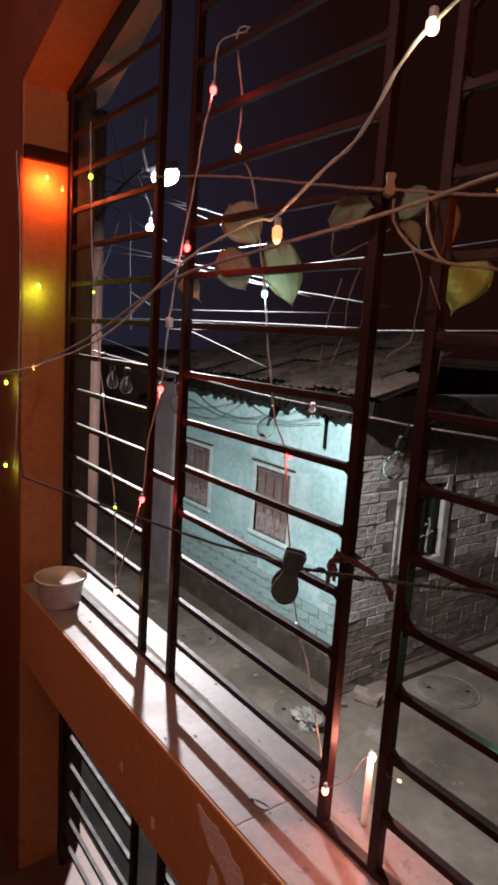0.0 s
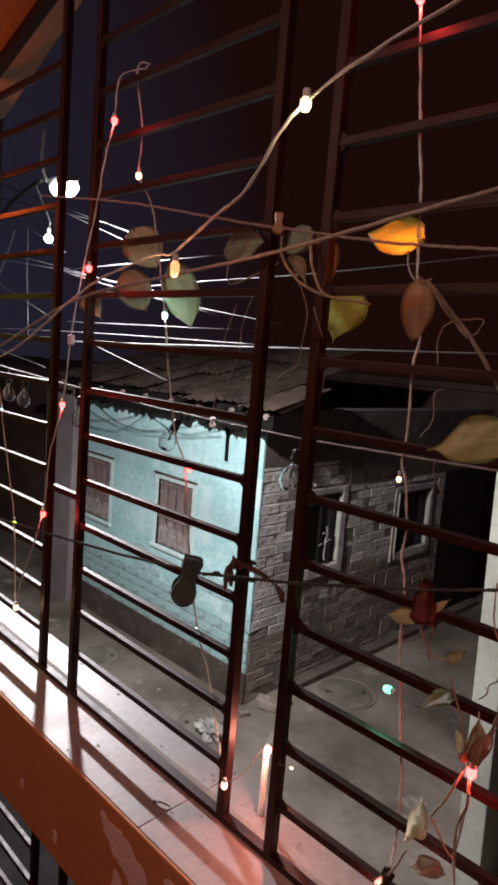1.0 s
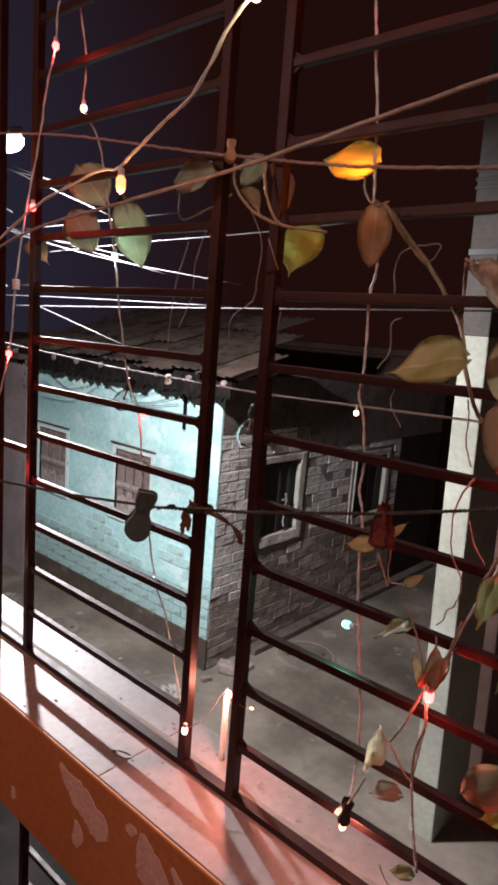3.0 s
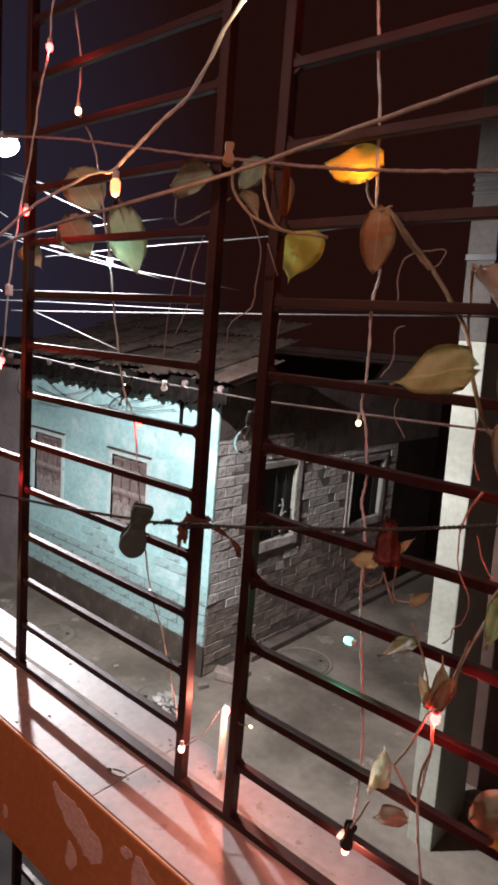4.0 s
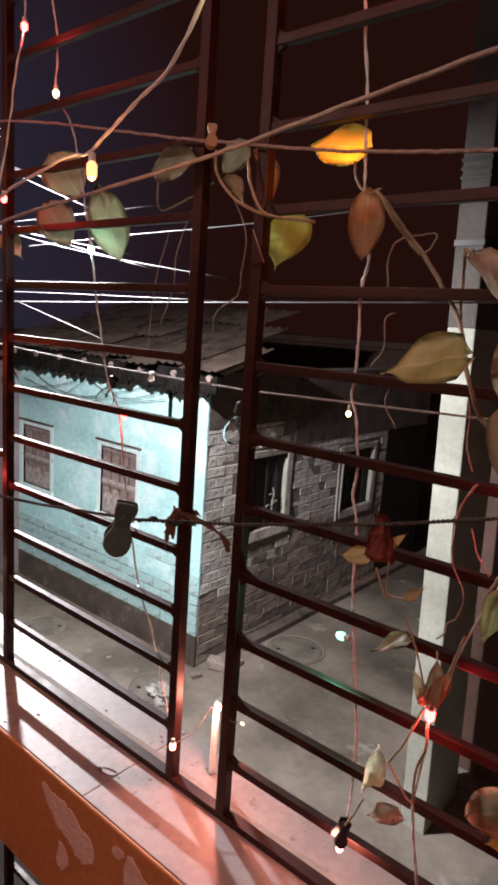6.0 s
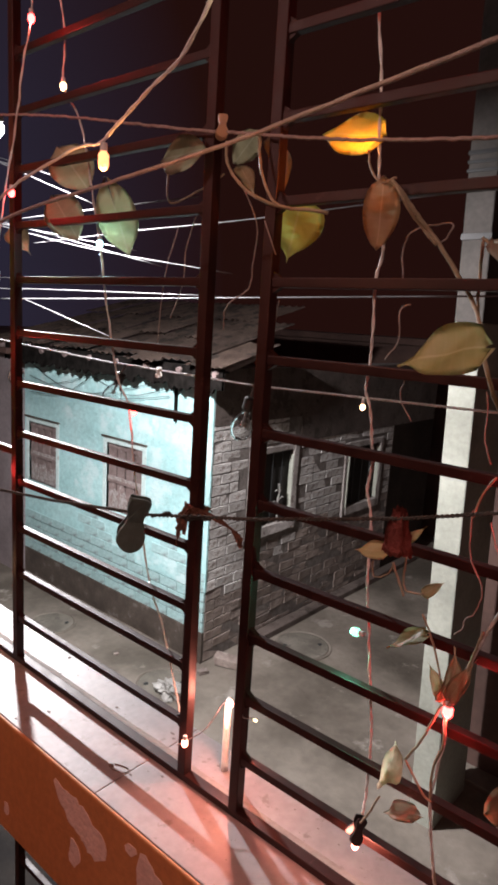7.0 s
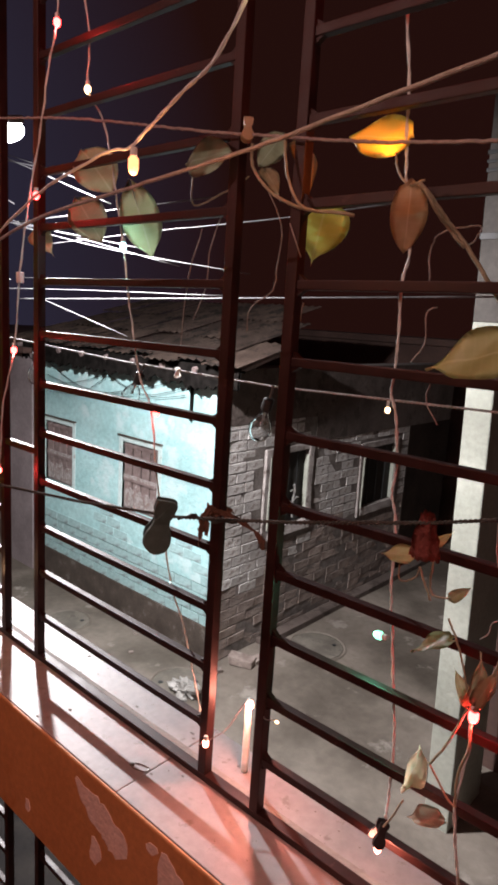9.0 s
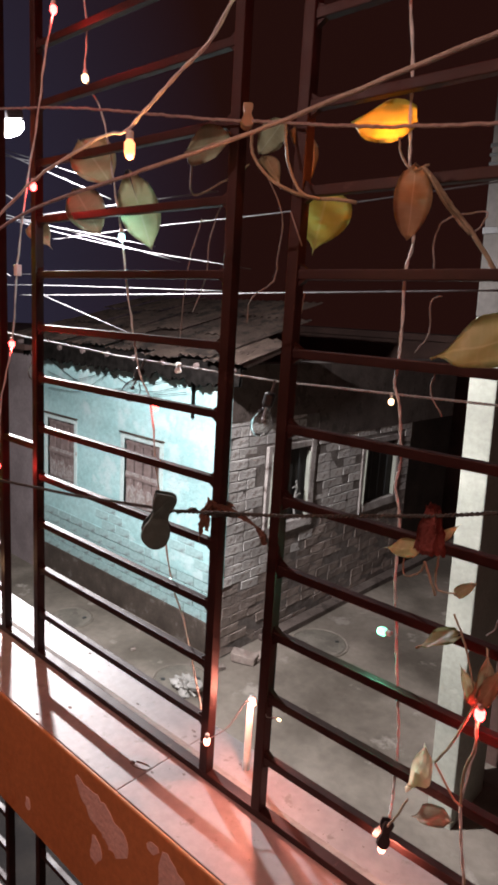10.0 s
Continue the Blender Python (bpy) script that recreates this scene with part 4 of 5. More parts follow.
# lights on the end wall
light_string([(-0.17, 1.25, 1.22), (-0.145, 1.30, 1.0), (-0.145, 1.31, 0.62), (-0.145, 1.345, 0.36)],
             [((-0.075, 1.296, 1.180), EMBER, 1.5, 0.005), ((-0.03, 1.300, 1.155), EMBER, 0.25, 0.004), ((-0.095, 1.300, 0.885), LIME, 0.22, 0.006), ((-0.165, 1.36, 0.61), LIME, 0.12, 0.005), ((-0.165, 1.365, 0.365), LIME, 0.12, 0.005)], "string of lime and orange lights on the orange wall")

# ---- lines, cords and rags ----
solid("rope", cord([(-0.16, -0.9, 1.05), (-0.16, -0.321, 0.966), (-0.16, -0.056, 0.926), (-0.16, 0.138, 0.905), (-0.16, 0.423, 0.868), (-0.16, 0.755, 0.765), (-0.16, 1.123, 0.673), (-0.135, 1.33, 0.62)], 0.0023, 6, 14, 0.0004), M_ROPE, "thin tan rope strung across the grille", "rope", smooth=True)
solid("washing_line", cord([(-0.022, -0.967, 0.893), (-0.022, -0.272, 0.938), (-0.022, 0.088, 0.991), (-0.022, 0.476, 1.067), (-0.022, 0.821, 1.119)], 0.0020, 6, 60, 0.0006), M_ROPE, "twisted tan cord strung high across the grille", "rope")
solid("washing_line", twisted(bmesh.new(), [(0.0, -0.66, 0.64), (-0.07, -0.381, 0.595), (-0.136, -0.282, 0.576), (-0.2, -0.159, 0.557), (-0.245, -0.052, 0.544), (-0.25, 0.118, 0.521), (-0.25, 0.544, 0.473), (-0.25, 0.915, 0.435), (-0.13, 1.34, 0.41)], 0.0011, 110), M_DROPE, "dark twisted washing line across the verandah", "rope")


def clothespin(m, material, label, s=1.0):
    t = thing("clothespin", label, "clothespin", m.translation)
    for side in (-1, 1):
        bm = bmesh.new()
        outline = [(-0.0095, 0.030), (0.0095, 0.030), (0.0098, 0.012), (0.0078, 0.004), (0.0088, -0.008), (0.0125, -0.020), (0.0120, -0.034), (0.007, -0.042), (0.0, -0.045), (-0.007, -0.042), (-0.0125, -0.034), (-0.0125, -0.020), (-0.0088, -0.008), (-0.0078, 0.004), (-0.0098, 0.012)]
        outline = [(q.x, q.y) for q in smooth_line([(u, v, 0) for u, v in outline + outline[:1]], 4)[:-1]]
        lo = [bm.verts.new((u * s * 1.55, side * s * 1.25 * (0.0055 - 0.22 * min(0, v)), v * s)) for u, v in outline]
        hi = [bm.verts.new((u * s * 1.44, side * s * 1.25 * (0.0105 - 0.26 * min(0, v) if v < 0.029 else 0.0085), v * s * (0.97 if v < 0.029 else 1.0))) for u, v in outline]
        n = len(outline)
        for k in range(n):
            bm.faces.new((lo[k], lo[(k + 1) % n], hi[(k + 1) % n], hi[k]))
        bm.faces.new(lo[::-1]), bm.faces.new(hi)
        bm.transform(m)
        part("jaw", bm, material, t)
    bm = tube(bmesh.new(), [Vector((-0.009 * s, 0.0, 0.002)), Vector((0.009 * s, 0.0, 0.002))], 0.0045, 8)
    bm.transform(m)
    part("spring", bm, M_BLACK, t)


clothespin(Matrix.Translation((-0.248, -0.034, 0.537)) @ Matrix.Rotation(radians(-40), 4, "Z") @ Matrix.Rotation(radians(13), 4, "Y"), M_PIN, "dark green plastic clothespin clipped on the washing line", 0.74)
clothespin(Matrix.Translation((-0.022, 0.084, 0.999)) @ Matrix.Rotation(radians(-40), 4, "Z"), M_DRY, "tan wooden clothespin clipped on the upper cord", 0.40)

clothespin(Matrix.Translation((FX, 0.973, flex_z(0.973) - 0.004)) @ Matrix.Rotation(radians(-60), 4, "Z"), M_WAX, "pale clothespin on the flex over the lane", 0.44)
# brown rag knotted between two uprights
rag = thing("rag", "brown cloth strip knotted round the grille bars", "rag", (-0.01, 0.06, 0.45))


def cloth_strip(pts, width, twist=3.0, seed=0.0):
    """A frayed, crumpled band of cloth along the points."""
    bm = bmesh.new()
    line = smooth_line(pts, 10)
    rows = []
    for i, q in enumerate(line):
        ahead = (line[min(i + 1, len(line) - 1)] - line[max(i - 1, 0)]).normalized()
        side = ahead.cross(Vector((1, 0.2, 0.1))).normalized()
        over = side.cross(ahead)
        an = twist * noise.noise(Vector((i * 0.09, seed, 1.0)))
        w = width * (0.8 + 0.5 * noise.noise(Vector((i * 0.35, seed, 4.0))))
        across = math.cos(an) * side + math.sin(an) * over
        rows.append([bm.verts.new(q + across * w * (j / 3 - 1) + over * 0.25 * w * math.sin(j * 1.7 + i * 0.4) + 0.0010 * noise.noise_vector(q * 240 + Vector((j, 0, seed)))) for j in range(7)])
    fs = [bm.faces.new((rows[i][j], rows[i][j + 1], rows[i + 1][j + 1], rows[i + 1][j])) for i in range(len(rows) - 1) for j in range(6)]
    bmesh.ops.solidify(bm, geom=fs, thickness=0.0011)
    return bm


part("strip", cloth_strip([(-0.022, 0.114, 0.470), (-0.024, 0.088, 0.471), (-0.022, 0.056, 0.467), (-0.018, 0.032, 0.458), (-0.014, 0.020, 0.446), (-0.012, 0.017, 0.432)], 0.0058, 2.0, 1.0), M_RAG, rag, smooth=True)
part("tail", cloth_strip([(-0.020, 0.118, 0.476), (-0.022, 0.128, 0.455), (-0.020, 0.136, 0.430), (-0.018, 0.142, 0.405)], 0.0070, 2.5, 5.0), M_RAG, rag, smooth=True)
part("tail", cloth_strip([(-0.018, 0.112, 0.474), (-0.022, 0.120, 0.450), (-0.018, 0.126, 0.424)], 0.0055, 2.5, 9.0), M_RAG, rag, smooth=True)
part("loop", cloth_strip([(-0.014, 0.132, 0.462), (0.013, 0.134, 0.460), (0.014, 0.104, 0.464), (-0.014, 0.102, 0.466), (-0.019, 0.118, 0.462), (-0.014, 0.132, 0.456)], 0.0065, 1.0, 3.0), M_RAG, rag, smooth=True)
wrap = thing("rag", "dark strip of cloth wound along the washing line", "rag", (-0.232, -0.088, 0.547))
part("strip", cloth_strip([(-0.244, -0.054, 0.543), (-0.238, -0.071, 0.549), (-0.232, -0.088, 0.547), (-0.226, -0.105, 0.55), (-0.221, -0.118, 0.55)], 0.0032, 3.0, 7.0), M_DROPE, wrap, smooth=True)
knot = thing("rag", "red brown rag tied on the washing line", "rag", (-0.138, -0.279, 0.56))
for k, (dy, dx) in enumerate(((0.0, 0.0), (0.012, 0.006), (-0.012, 0.008))):
    bm = bmesh.new()
    rows = []
    for i in range(9):
        t = i / 8
        w = 0.0065 * (0.55 + 0.9 * t if t < 0.6 else 1.09 - 0.5 * (t - 0.6))
        rows.append([bm.verts.new((-0.138 + dx + 0.004 * noise.noise(Vector((t * 4, j * 0.7, k * 5))), -0.278 + 0.7 * dy * t + 1.25 * w * (j / 3 - 1) + 0.003 * noise.noise(Vector((t * 5, j, k))), 0.585 - 0.047 * t + 0.003 * noise.noise(Vector((j * 0.9, t * 3, k + 9))))) for j in range(7)])
    fs = [bm.faces.new((rows[i][j], rows[i][j + 1], rows[i + 1][j + 1], rows[i + 1][j])) for i in range(8) for j in range(6)]
    bmesh.ops.solidify(bm, geom=fs, thickness=0.0012)
    part("fold", bm, M_REDRAG, knot, smooth=True)

# ---- vine with leaves ----


def leaf_mesh(name, material, curl=0.18, fold=0.16, wave=0.03, full=0.0, lobes=0.10):
    """Heart-shaped leaf, 1 long from stalk to tip along y."""
    bm = bmesh.new()
    ny, nx = 11, 7
    grid = []
    for i in range(ny):
        t = i / (ny - 1)
        w = 0.36 * (math.sin(math.pi * min(1, t * 0.94 + 0.12) ** 0.78)) ** 0.85 * (1 - 0.35 * t ** 3) if 0 < i < ny - 1 else 0.02
        w *= min(1.0, 3.2 * (1.0001 - t)) ** 0.8
        if full and 0 < i < ny - 1:
            w = w * (1 - full) + full * 0.40 * math.sin(math.pi * t ** 0.9) ** 0.62
        row = []
        for j in range(nx):
            s = 2 * j / (nx - 1) - 1
            back = -lobes * (math.sin(math.pi * 0.72 * abs(s)) ** 1.3) * max(0, 1 - t * 2.2)
            z = fold * w * abs(s) ** 1.3 - curl * (t - 0.3) ** 2 + wave * math.sin(t * 11 + s * 3)
            row.append(bm.verts.new((w * s, t + back, z)))
        grid.append(row)
    fs = [bm.faces.new((grid[i][j], grid[i][j + 1], grid[i + 1][j + 1], grid[i + 1][j])) for i in range(ny - 1) for j in range(nx - 1)]
    bmesh.ops.solidify(bm, geom=fs, thickness=0.006)
    me = bpy.data.meshes.new(name)
    for f in bm.faces:
        f.smooth = True
    bm.to_mesh(me)
    bm.free()
    me.materials.append(material)
    return me


L_GREEN, L_YELLOW, L_PALE, L_DRY = (leaf_mesh(n, m, c) for n, m, c in (("leaf", M_LEAF, 0.2), ("leaf", M_YLEAF, 0.3), ("leaf", M_PLEAF, 0.25), ("leaf", M_DRY, 0.45)))

L_ROUND, L_LIT = leaf_mesh("leaf", M_DRY, 0.25, 0.10, 0.02, 0.8), leaf_mesh("leaf", M_YLEAF, 0.12, 0.05, 0.015, 0.35)
L_FLAT = leaf_mesh("leaf", M_DRY, 0.10, 0.05, 0.02, 0.7)
L_HEART, L_WITHER = leaf_mesh("leaf", M_PLEAF, 0.10, 0.10, 0.02, 0.3, 0.60), leaf_mesh("leaf", M_WITHER, 0.5, 0.5, 0.06)


def leaf(vine, mesh, base, tip, width=1.0, facing=(-0.75, -0.6, 0.25)):
    b, t = Vector(base), Vector(tip)
    y = (t - b).normalized()
    z = Vector(facing)
    z = (z - z.dot(y) * y).normalized()
    x = y.cross(z)
    s = (t - b).length
    m = Matrix((x, y, z)).transposed().to_4x4()
    return piece("leaf", mesh, Matrix.Translation(b) @ m @ Matrix.Diagonal((s * width, s, s, 1)), vine)


vine = thing("pothos_vine", "pothos vine with yellow-green leaves trained on the grille", "plant", (-0.06, -0.2, 0.9))


def stem(pts, r=0.0022, r_end=None):
    part("stem", cord(pts, 0.72 * r, 6, 6, 0.0004, r_end and 0.72 * r_end), M_STEM, vine, smooth=True)

def tendril(pts, r=0.0009):
    part("tendril", cord(pts, r, 5, 5, 0.0006), M_ROPE, vine, "thin dry tendril", smooth=True)


# stems
stem([(-0.02, 0.076, 0.979), (-0.02, 0.073, 0.951), (-0.03, 0.036, 0.917), (-0.03, 0.001, 0.898), (-0.02, -0.03, 0.888), (-0.02, -0.064, 0.884), (-0.01, -0.085, 0.881)], 0.003)
stem([(-0.02, 0.021, 0.977), (-0.025, 0.009, 0.933), (-0.03, -0.016, 0.896), (-0.025, -0.042, 0.885)], 0.0026)
stem([(0.0, -0.128, 0.948), (-0.02, -0.144, 0.924), (-0.03, -0.165, 0.905), (-0.03, -0.183, 0.908)], 0.0018)
stem([(-0.03, -0.177, 0.906), (-0.02, -0.189, 0.891), (0.0, -0.201, 0.869), (0.012, -0.22, 0.844), (0.018, -0.247, 0.806), (0.012, -0.265, 0.783), (-0.01, -0.285, 0.759), (-0.035, -0.304, 0.722), (-0.045, -0.324, 0.685), (-0.05, -0.343, 0.666), (-0.05, -0.37, 0.641)], 0.0034)
stem([(-0.03, -0.184, 0.9), (-0.02, -0.195, 0.878), (0.0, -0.203, 0.861), (0.01, -0.218, 0.843)], 0.0026)
stem([(-0.02, -0.281, 0.84), (0.012, -0.269, 0.816), (0.01, -0.272, 0.78), (-0.01, -0.285, 0.756)], 0.0026)
stem([(-0.03, 0.177, 0.951), (0.016, 0.221, 0.917), (0.02, 0.159, 0.933), (0.01, 0.106, 0.946)], 0.0018)
stem([(-0.05, -0.335, 0.614), (-0.05, -0.323, 0.592), (-0.05, -0.317, 0.568)], 0.0016)
stem([(-0.06, -0.384, 0.56), (-0.06, -0.37, 0.527), (-0.06, -0.36, 0.5)], 0.0024)
stem([(-0.06, -0.386, 0.478), (-0.06, -0.396, 0.451), (-0.06, -0.404, 0.427)], 0.0022)
stem([(-0.045, -0.342, 0.452), (-0.045, -0.334, 0.42), (-0.045, -0.326, 0.387), (-0.045, -0.311, 0.357)], 0.0022)
stem([(-0.045, -0.333, 0.41), (-0.045, -0.333, 0.387), (-0.045, -0.318, 0.357)], 0.0016)
stem([(-0.05, -0.31, 0.357), (-0.05, -0.294, 0.309), (-0.05, -0.278, 0.275)], 0.002)
stem([(-0.045, -0.314, 0.348), (-0.045, -0.316, 0.312), (-0.045, -0.308, 0.275), (-0.045, -0.309, 0.236)], 0.0022)
stem([(-0.05, -0.276, 0.275), (-0.05, -0.301, 0.245), (-0.05, -0.313, 0.239)], 0.0018)
stem([(-0.045, -0.249, 0.207), (-0.045, -0.238, 0.177), (-0.045, -0.228, 0.157)], 0.0018)
stem([(-0.04, -0.307, 0.231), (-0.04, -0.316, 0.177), (-0.04, -0.329, 0.121)], 0.0018)
stem([(-0.1, -0.26, 0.517), (-0.1, -0.271, 0.496), (-0.1, -0.276, 0.486)], 0.0016)
stem([(-0.1, -0.274, 0.53), (-0.1, -0.276, 0.494), (-0.1, -0.298, 0.495)], 0.0014)
stem([(-0.05, -0.277, 0.45), (-0.05, -0.289, 0.43), (-0.05, -0.3, 0.402), (-0.05, -0.312, 0.365)], 0.0016)
stem([(-0.1, -0.262, 0.517), (-0.1, -0.256, 0.503), (-0.1, -0.241, 0.496), (-0.1, -0.238, 0.516)], 0.0012)
stem([(-0.05, -0.409, 0.341), (-0.05, -0.407, 0.308), (-0.05, -0.415, 0.266)], 0.0016)
# thin dry tendrils
tendril([(0.02, 0.084, 0.937), (0.02, 0.05, 0.88), (0.02, 0.053, 0.824), (0.02, 0.058, 0.794), (0.02, 0.089, 0.775), (0.02, 0.101, 0.761), (0.02, 0.102, 0.734)], 0.0009)
tendril([(-0.012, 0.01, 0.876), (-0.012, -0.012, 0.834)], 0.0009)
tendril([(0.02, 0.003, 0.779), (0.02, 0.01, 0.725), (0.02, 0.014, 0.678), (0.02, 0.013, 0.614), (0.02, 0.032, 0.561), (0.02, 0.026, 0.511)], 0.0009)
tendril([(0.02, 0.204, 0.883), (0.02, 0.228, 0.824), (0.02, 0.238, 0.763), (0.02, 0.244, 0.691)], 0.0009)
tendril([(0.02, 0.157, 0.913), (0.02, 0.185, 0.857), (0.02, 0.191, 0.799), (0.02, 0.217, 0.746)], 0.0009)
tendril([(0.018, -0.177, 0.809), (0.018, -0.174, 0.842), (0.018, -0.186, 0.861), (0.018, -0.214, 0.866), (0.018, -0.231, 0.865), (0.018, -0.225, 0.851), (0.018, -0.215, 0.844)], 0.0009)
tendril([(0.018, -0.19, 0.779), (0.018, -0.178, 0.771), (0.018, -0.18, 0.738), (0.018, -0.165, 0.714)], 0.0009)
tendril([(0.018, -0.193, 0.691), (0.018, -0.19, 0.671), (0.018, -0.207, 0.645)], 0.0009)
tendril([(-0.03, -0.309, 0.571), (-0.03, -0.312, 0.524), (-0.03, -0.329, 0.491), (-0.03, -0.326, 0.464), (-0.03, -0.316, 0.451), (-0.03, -0.315, 0.442), (-0.03, -0.307, 0.431)], 0.0009)
tendril([(-0.02, -0.304, 0.693), (-0.02, -0.308, 0.67), (-0.02, -0.308, 0.646), (-0.02, -0.318, 0.62)], 0.0009)
tendril([(-0.05, -0.335, 0.568), (-0.05, -0.344, 0.544), (-0.05, -0.359, 0.524)], 0.0009)
# leaves: stalk end, tip
leaf(vine, L_GREEN, (-0.1, -0.325, 0.739), (-0.1, -0.238, 0.718), 0.9, (-0.7, -0.5, 0.55))
leaf(vine, L_LIT, (0.014, -0.133, 0.966), (0.014, -0.05, 0.981), 0.95, (-0.75, -0.6, 0.25))
leaf(vine, L_ROUND, (-0.03, -0.168, 0.905), (-0.03, -0.168, 0.834), 0.74, (-0.75, -0.6, 0.25))
leaf(vine, L_YELLOW, (0.028, -0.016, 0.904), (0.028, 0.002, 0.827), 1.3, (-0.75, -0.6, 0.25))
leaf(vine, L_FLAT, (-0.03, 0.185, 0.965), (-0.03, 0.106, 0.972), 0.95, (-0.75, -0.6, 0.25))
leaf(vine, L_FLAT, (0.012, 0.053, 0.993), (0.012, 0.092, 0.958), 0.9, (-0.5, -0.8, 0.2))
leaf(vine, L_DRY, (0.02, 0.088, 0.957), (0.02, 0.054, 0.92), 0.7, (-0.5, -0.8, 0.2))
leaf(vine, L_DRY, (0.02, 0.033, 0.984), (0.02, -0.002, 0.909), 0.62, (-0.3, -0.9, 0.1))
leaf(vine, L_HEART, (0.02, 0.362, 0.923), (0.02, 0.32, 0.842), 1.0, (-0.75, -0.6, 0.25))
leaf(vine, L_FLAT, (0.012, 0.507, 1.025), (0.012, 0.424, 0.953), 0.95, (-0.75, -0.6, 0.25))
leaf(vine, L_FLAT, (0.012, 0.524, 0.945), (0.012, 0.452, 0.872), 0.9, (-0.75, -0.6, 0.25))
leaf(vine, L_DRY, (0.012, 0.669, 0.9), (0.012, 0.616, 0.856), 1.0, (-0.75, -0.6, 0.25))
leaf(vine, L_WITHER, (-0.02, -0.293, 0.84), (-0.03, -0.336, 0.789), 0.62, (-0.8, -0.5, 0.25))
stem([(-0.02, -0.28, 0.844), (-0.02, -0.288, 0.839), (-0.02, -0.297, 0.836)], 0.0024)
leaf(vine, L_ROUND, (-0.09, -0.366, 0.761), (-0.09, -0.366, 0.699), 0.85, (-0.75, -0.6, 0.25))
leaf(vine, L_ROUND, (-0.09, -0.363, 0.693), (-0.09, -0.384, 0.627), 0.8, (-0.75, -0.6, 0.25))
leaf(vine, L_PALE, (-0.1, -0.252, 0.526), (-0.1, -0.213, 0.519), 0.75, (-0.6, -0.5, 0.55))
leaf(vine, L_PALE, (-0.12, -0.279, 0.549), (-0.12, -0.3, 0.568), 0.5, (-0.75, -0.6, 0.25))
leaf(vine, L_PALE, (-0.1, -0.296, 0.494), (-0.1, -0.316, 0.513), 0.62, (-0.6, -0.5, 0.55))
leaf(vine, L_GREEN, (-0.03, -0.275, 0.418), (-0.03, -0.226, 0.386), 0.62, (-0.35, -0.3, 0.85))
leaf(vine, L_DRY, (-0.04, -0.309, 0.356), (-0.04, -0.321, 0.416), 0.72, (-0.5, -0.8, 0.1))
leaf(vine, L_DRY, (-0.04, -0.306, 0.358), (-0.04, -0.288, 0.393), 0.55, (-0.75, -0.6, 0.25))
leaf(vine, L_DRY, (-0.05, -0.317, 0.364), (-0.05, -0.335, 0.417), 0.45, (-0.9, 0.1, 0.1))
leaf(vine, L_GREEN, (-0.06, -0.376, 0.517), (-0.06, -0.366, 0.453), 0.8, (-0.6, -0.7, 0.1))
leaf(vine, L_WITHER, (-0.057, -0.266, 0.284), (-0.057, -0.254, 0.213), 0.46, (-0.75, -0.6, 0.2))
leaf(vine, L_WITHER, (-0.057, -0.302, 0.221), (-0.057, -0.254, 0.199), 0.6, (-0.5, -0.4, 0.7))
leaf(vine, L_ROUND, (-0.06, -0.424, 0.308), (-0.06, -0.368, 0.262), 0.85, (-0.65, -0.4, 0.55))
leaf(vine, L_YELLOW, (-0.055, -0.425, 0.268), (-0.055, -0.39, 0.241), 0.7, (-0.6, -0.4, 0.6))
leaf(vine, L_GREEN, (-0.06, -0.404, 0.433), (-0.06, -0.393, 0.392), 0.5, (-0.75, -0.6, 0.25))
leaf(vine, L_GREEN, (-0.03, -0.320, 0.106), (-0.03, -0.284, 0.088), 0.6, (-0.6, -0.4, 0.7))
stem([(-0.03, -0.275, 0.090), (-0.03, -0.285, 0.075), (-0.03, -0.300, 0.068), (-0.03, -0.331, 0.084)], 0.0014)
# bundle of stems rising at the side of the grille
for k, pts in enumerate((((-0.415, 0.500), (-0.404, 0.413), (-0.410, 0.348), (-0.430, 0.274), (-0.444, 0.20), (-0.45, 0.05)), ((-0.43, 0.46), (-0.418, 0.392), (-0.424, 0.328), (-0.432, 0.264), (-0.436, 0.05)), ((-0.45, 0.36), (-0.425, 0.42), (-0.405, 0.415)))):
    stem([(-0.045 - 0.008 * (k % 3), y, z) for y, z in pts], 0.0016)

solid("dark_bracket", boxed((-0.128, 1.315, 1.225), (-0.004, 1.334, 1.262), 0.003), M_BAR, "short dark batten fixed on the orange jamb", "bracket")

# ---- on the sill ----
candle = thing("candle", "white wax candle stub standing on the sill", "candle", (0.066, 0.088, 0.0))
part("wax", lathe(bmesh.new(), [(0.0065, 0.0), (0.0062, 0.02), (0.0058, 0.08), (0.0055, 0.128), (0.0035, 0.131), (0.001, 0.129)], 14, Matrix.Translation((0.060, 0.083, 0.0))), M_WAX, candle, smooth=True)
strand = thing("string_lights", "orange lights tied to the grille uprights", "string lights", (0.0, 0.06, 0.1), "festive light strings")
part("wire", cord([(-0.02, 0.118, 0.07), (0.01, 0.104, 0.08), (0.03, 0.098, 0.09), (0.05, 0.085, 0.128), (0.04, 0.065, 0.14), (0.012, 0.015, 0.168), (-0.012, -0.008, 0.178), (-0.012, -0.02, 0.18)], 0.0010, 5), M_CABLE, strand)
led(strand, (0.050, 0.071, 0.134), PINK, 1.25, 0.0055, 1.2, (-0.7, -0.8, -0.1))
led(strand, (-0.01, -0.030, 0.182), WARM, 0.0, 0.002, 1.5, (0, -1, 0.1))

tub = thing("plastic_tub", "translucent white plastic tub on the sill", "tub", (-0.072, 1.150, 0.0))
m = Matrix.Translation((-0.072, 1.150, 0.0))
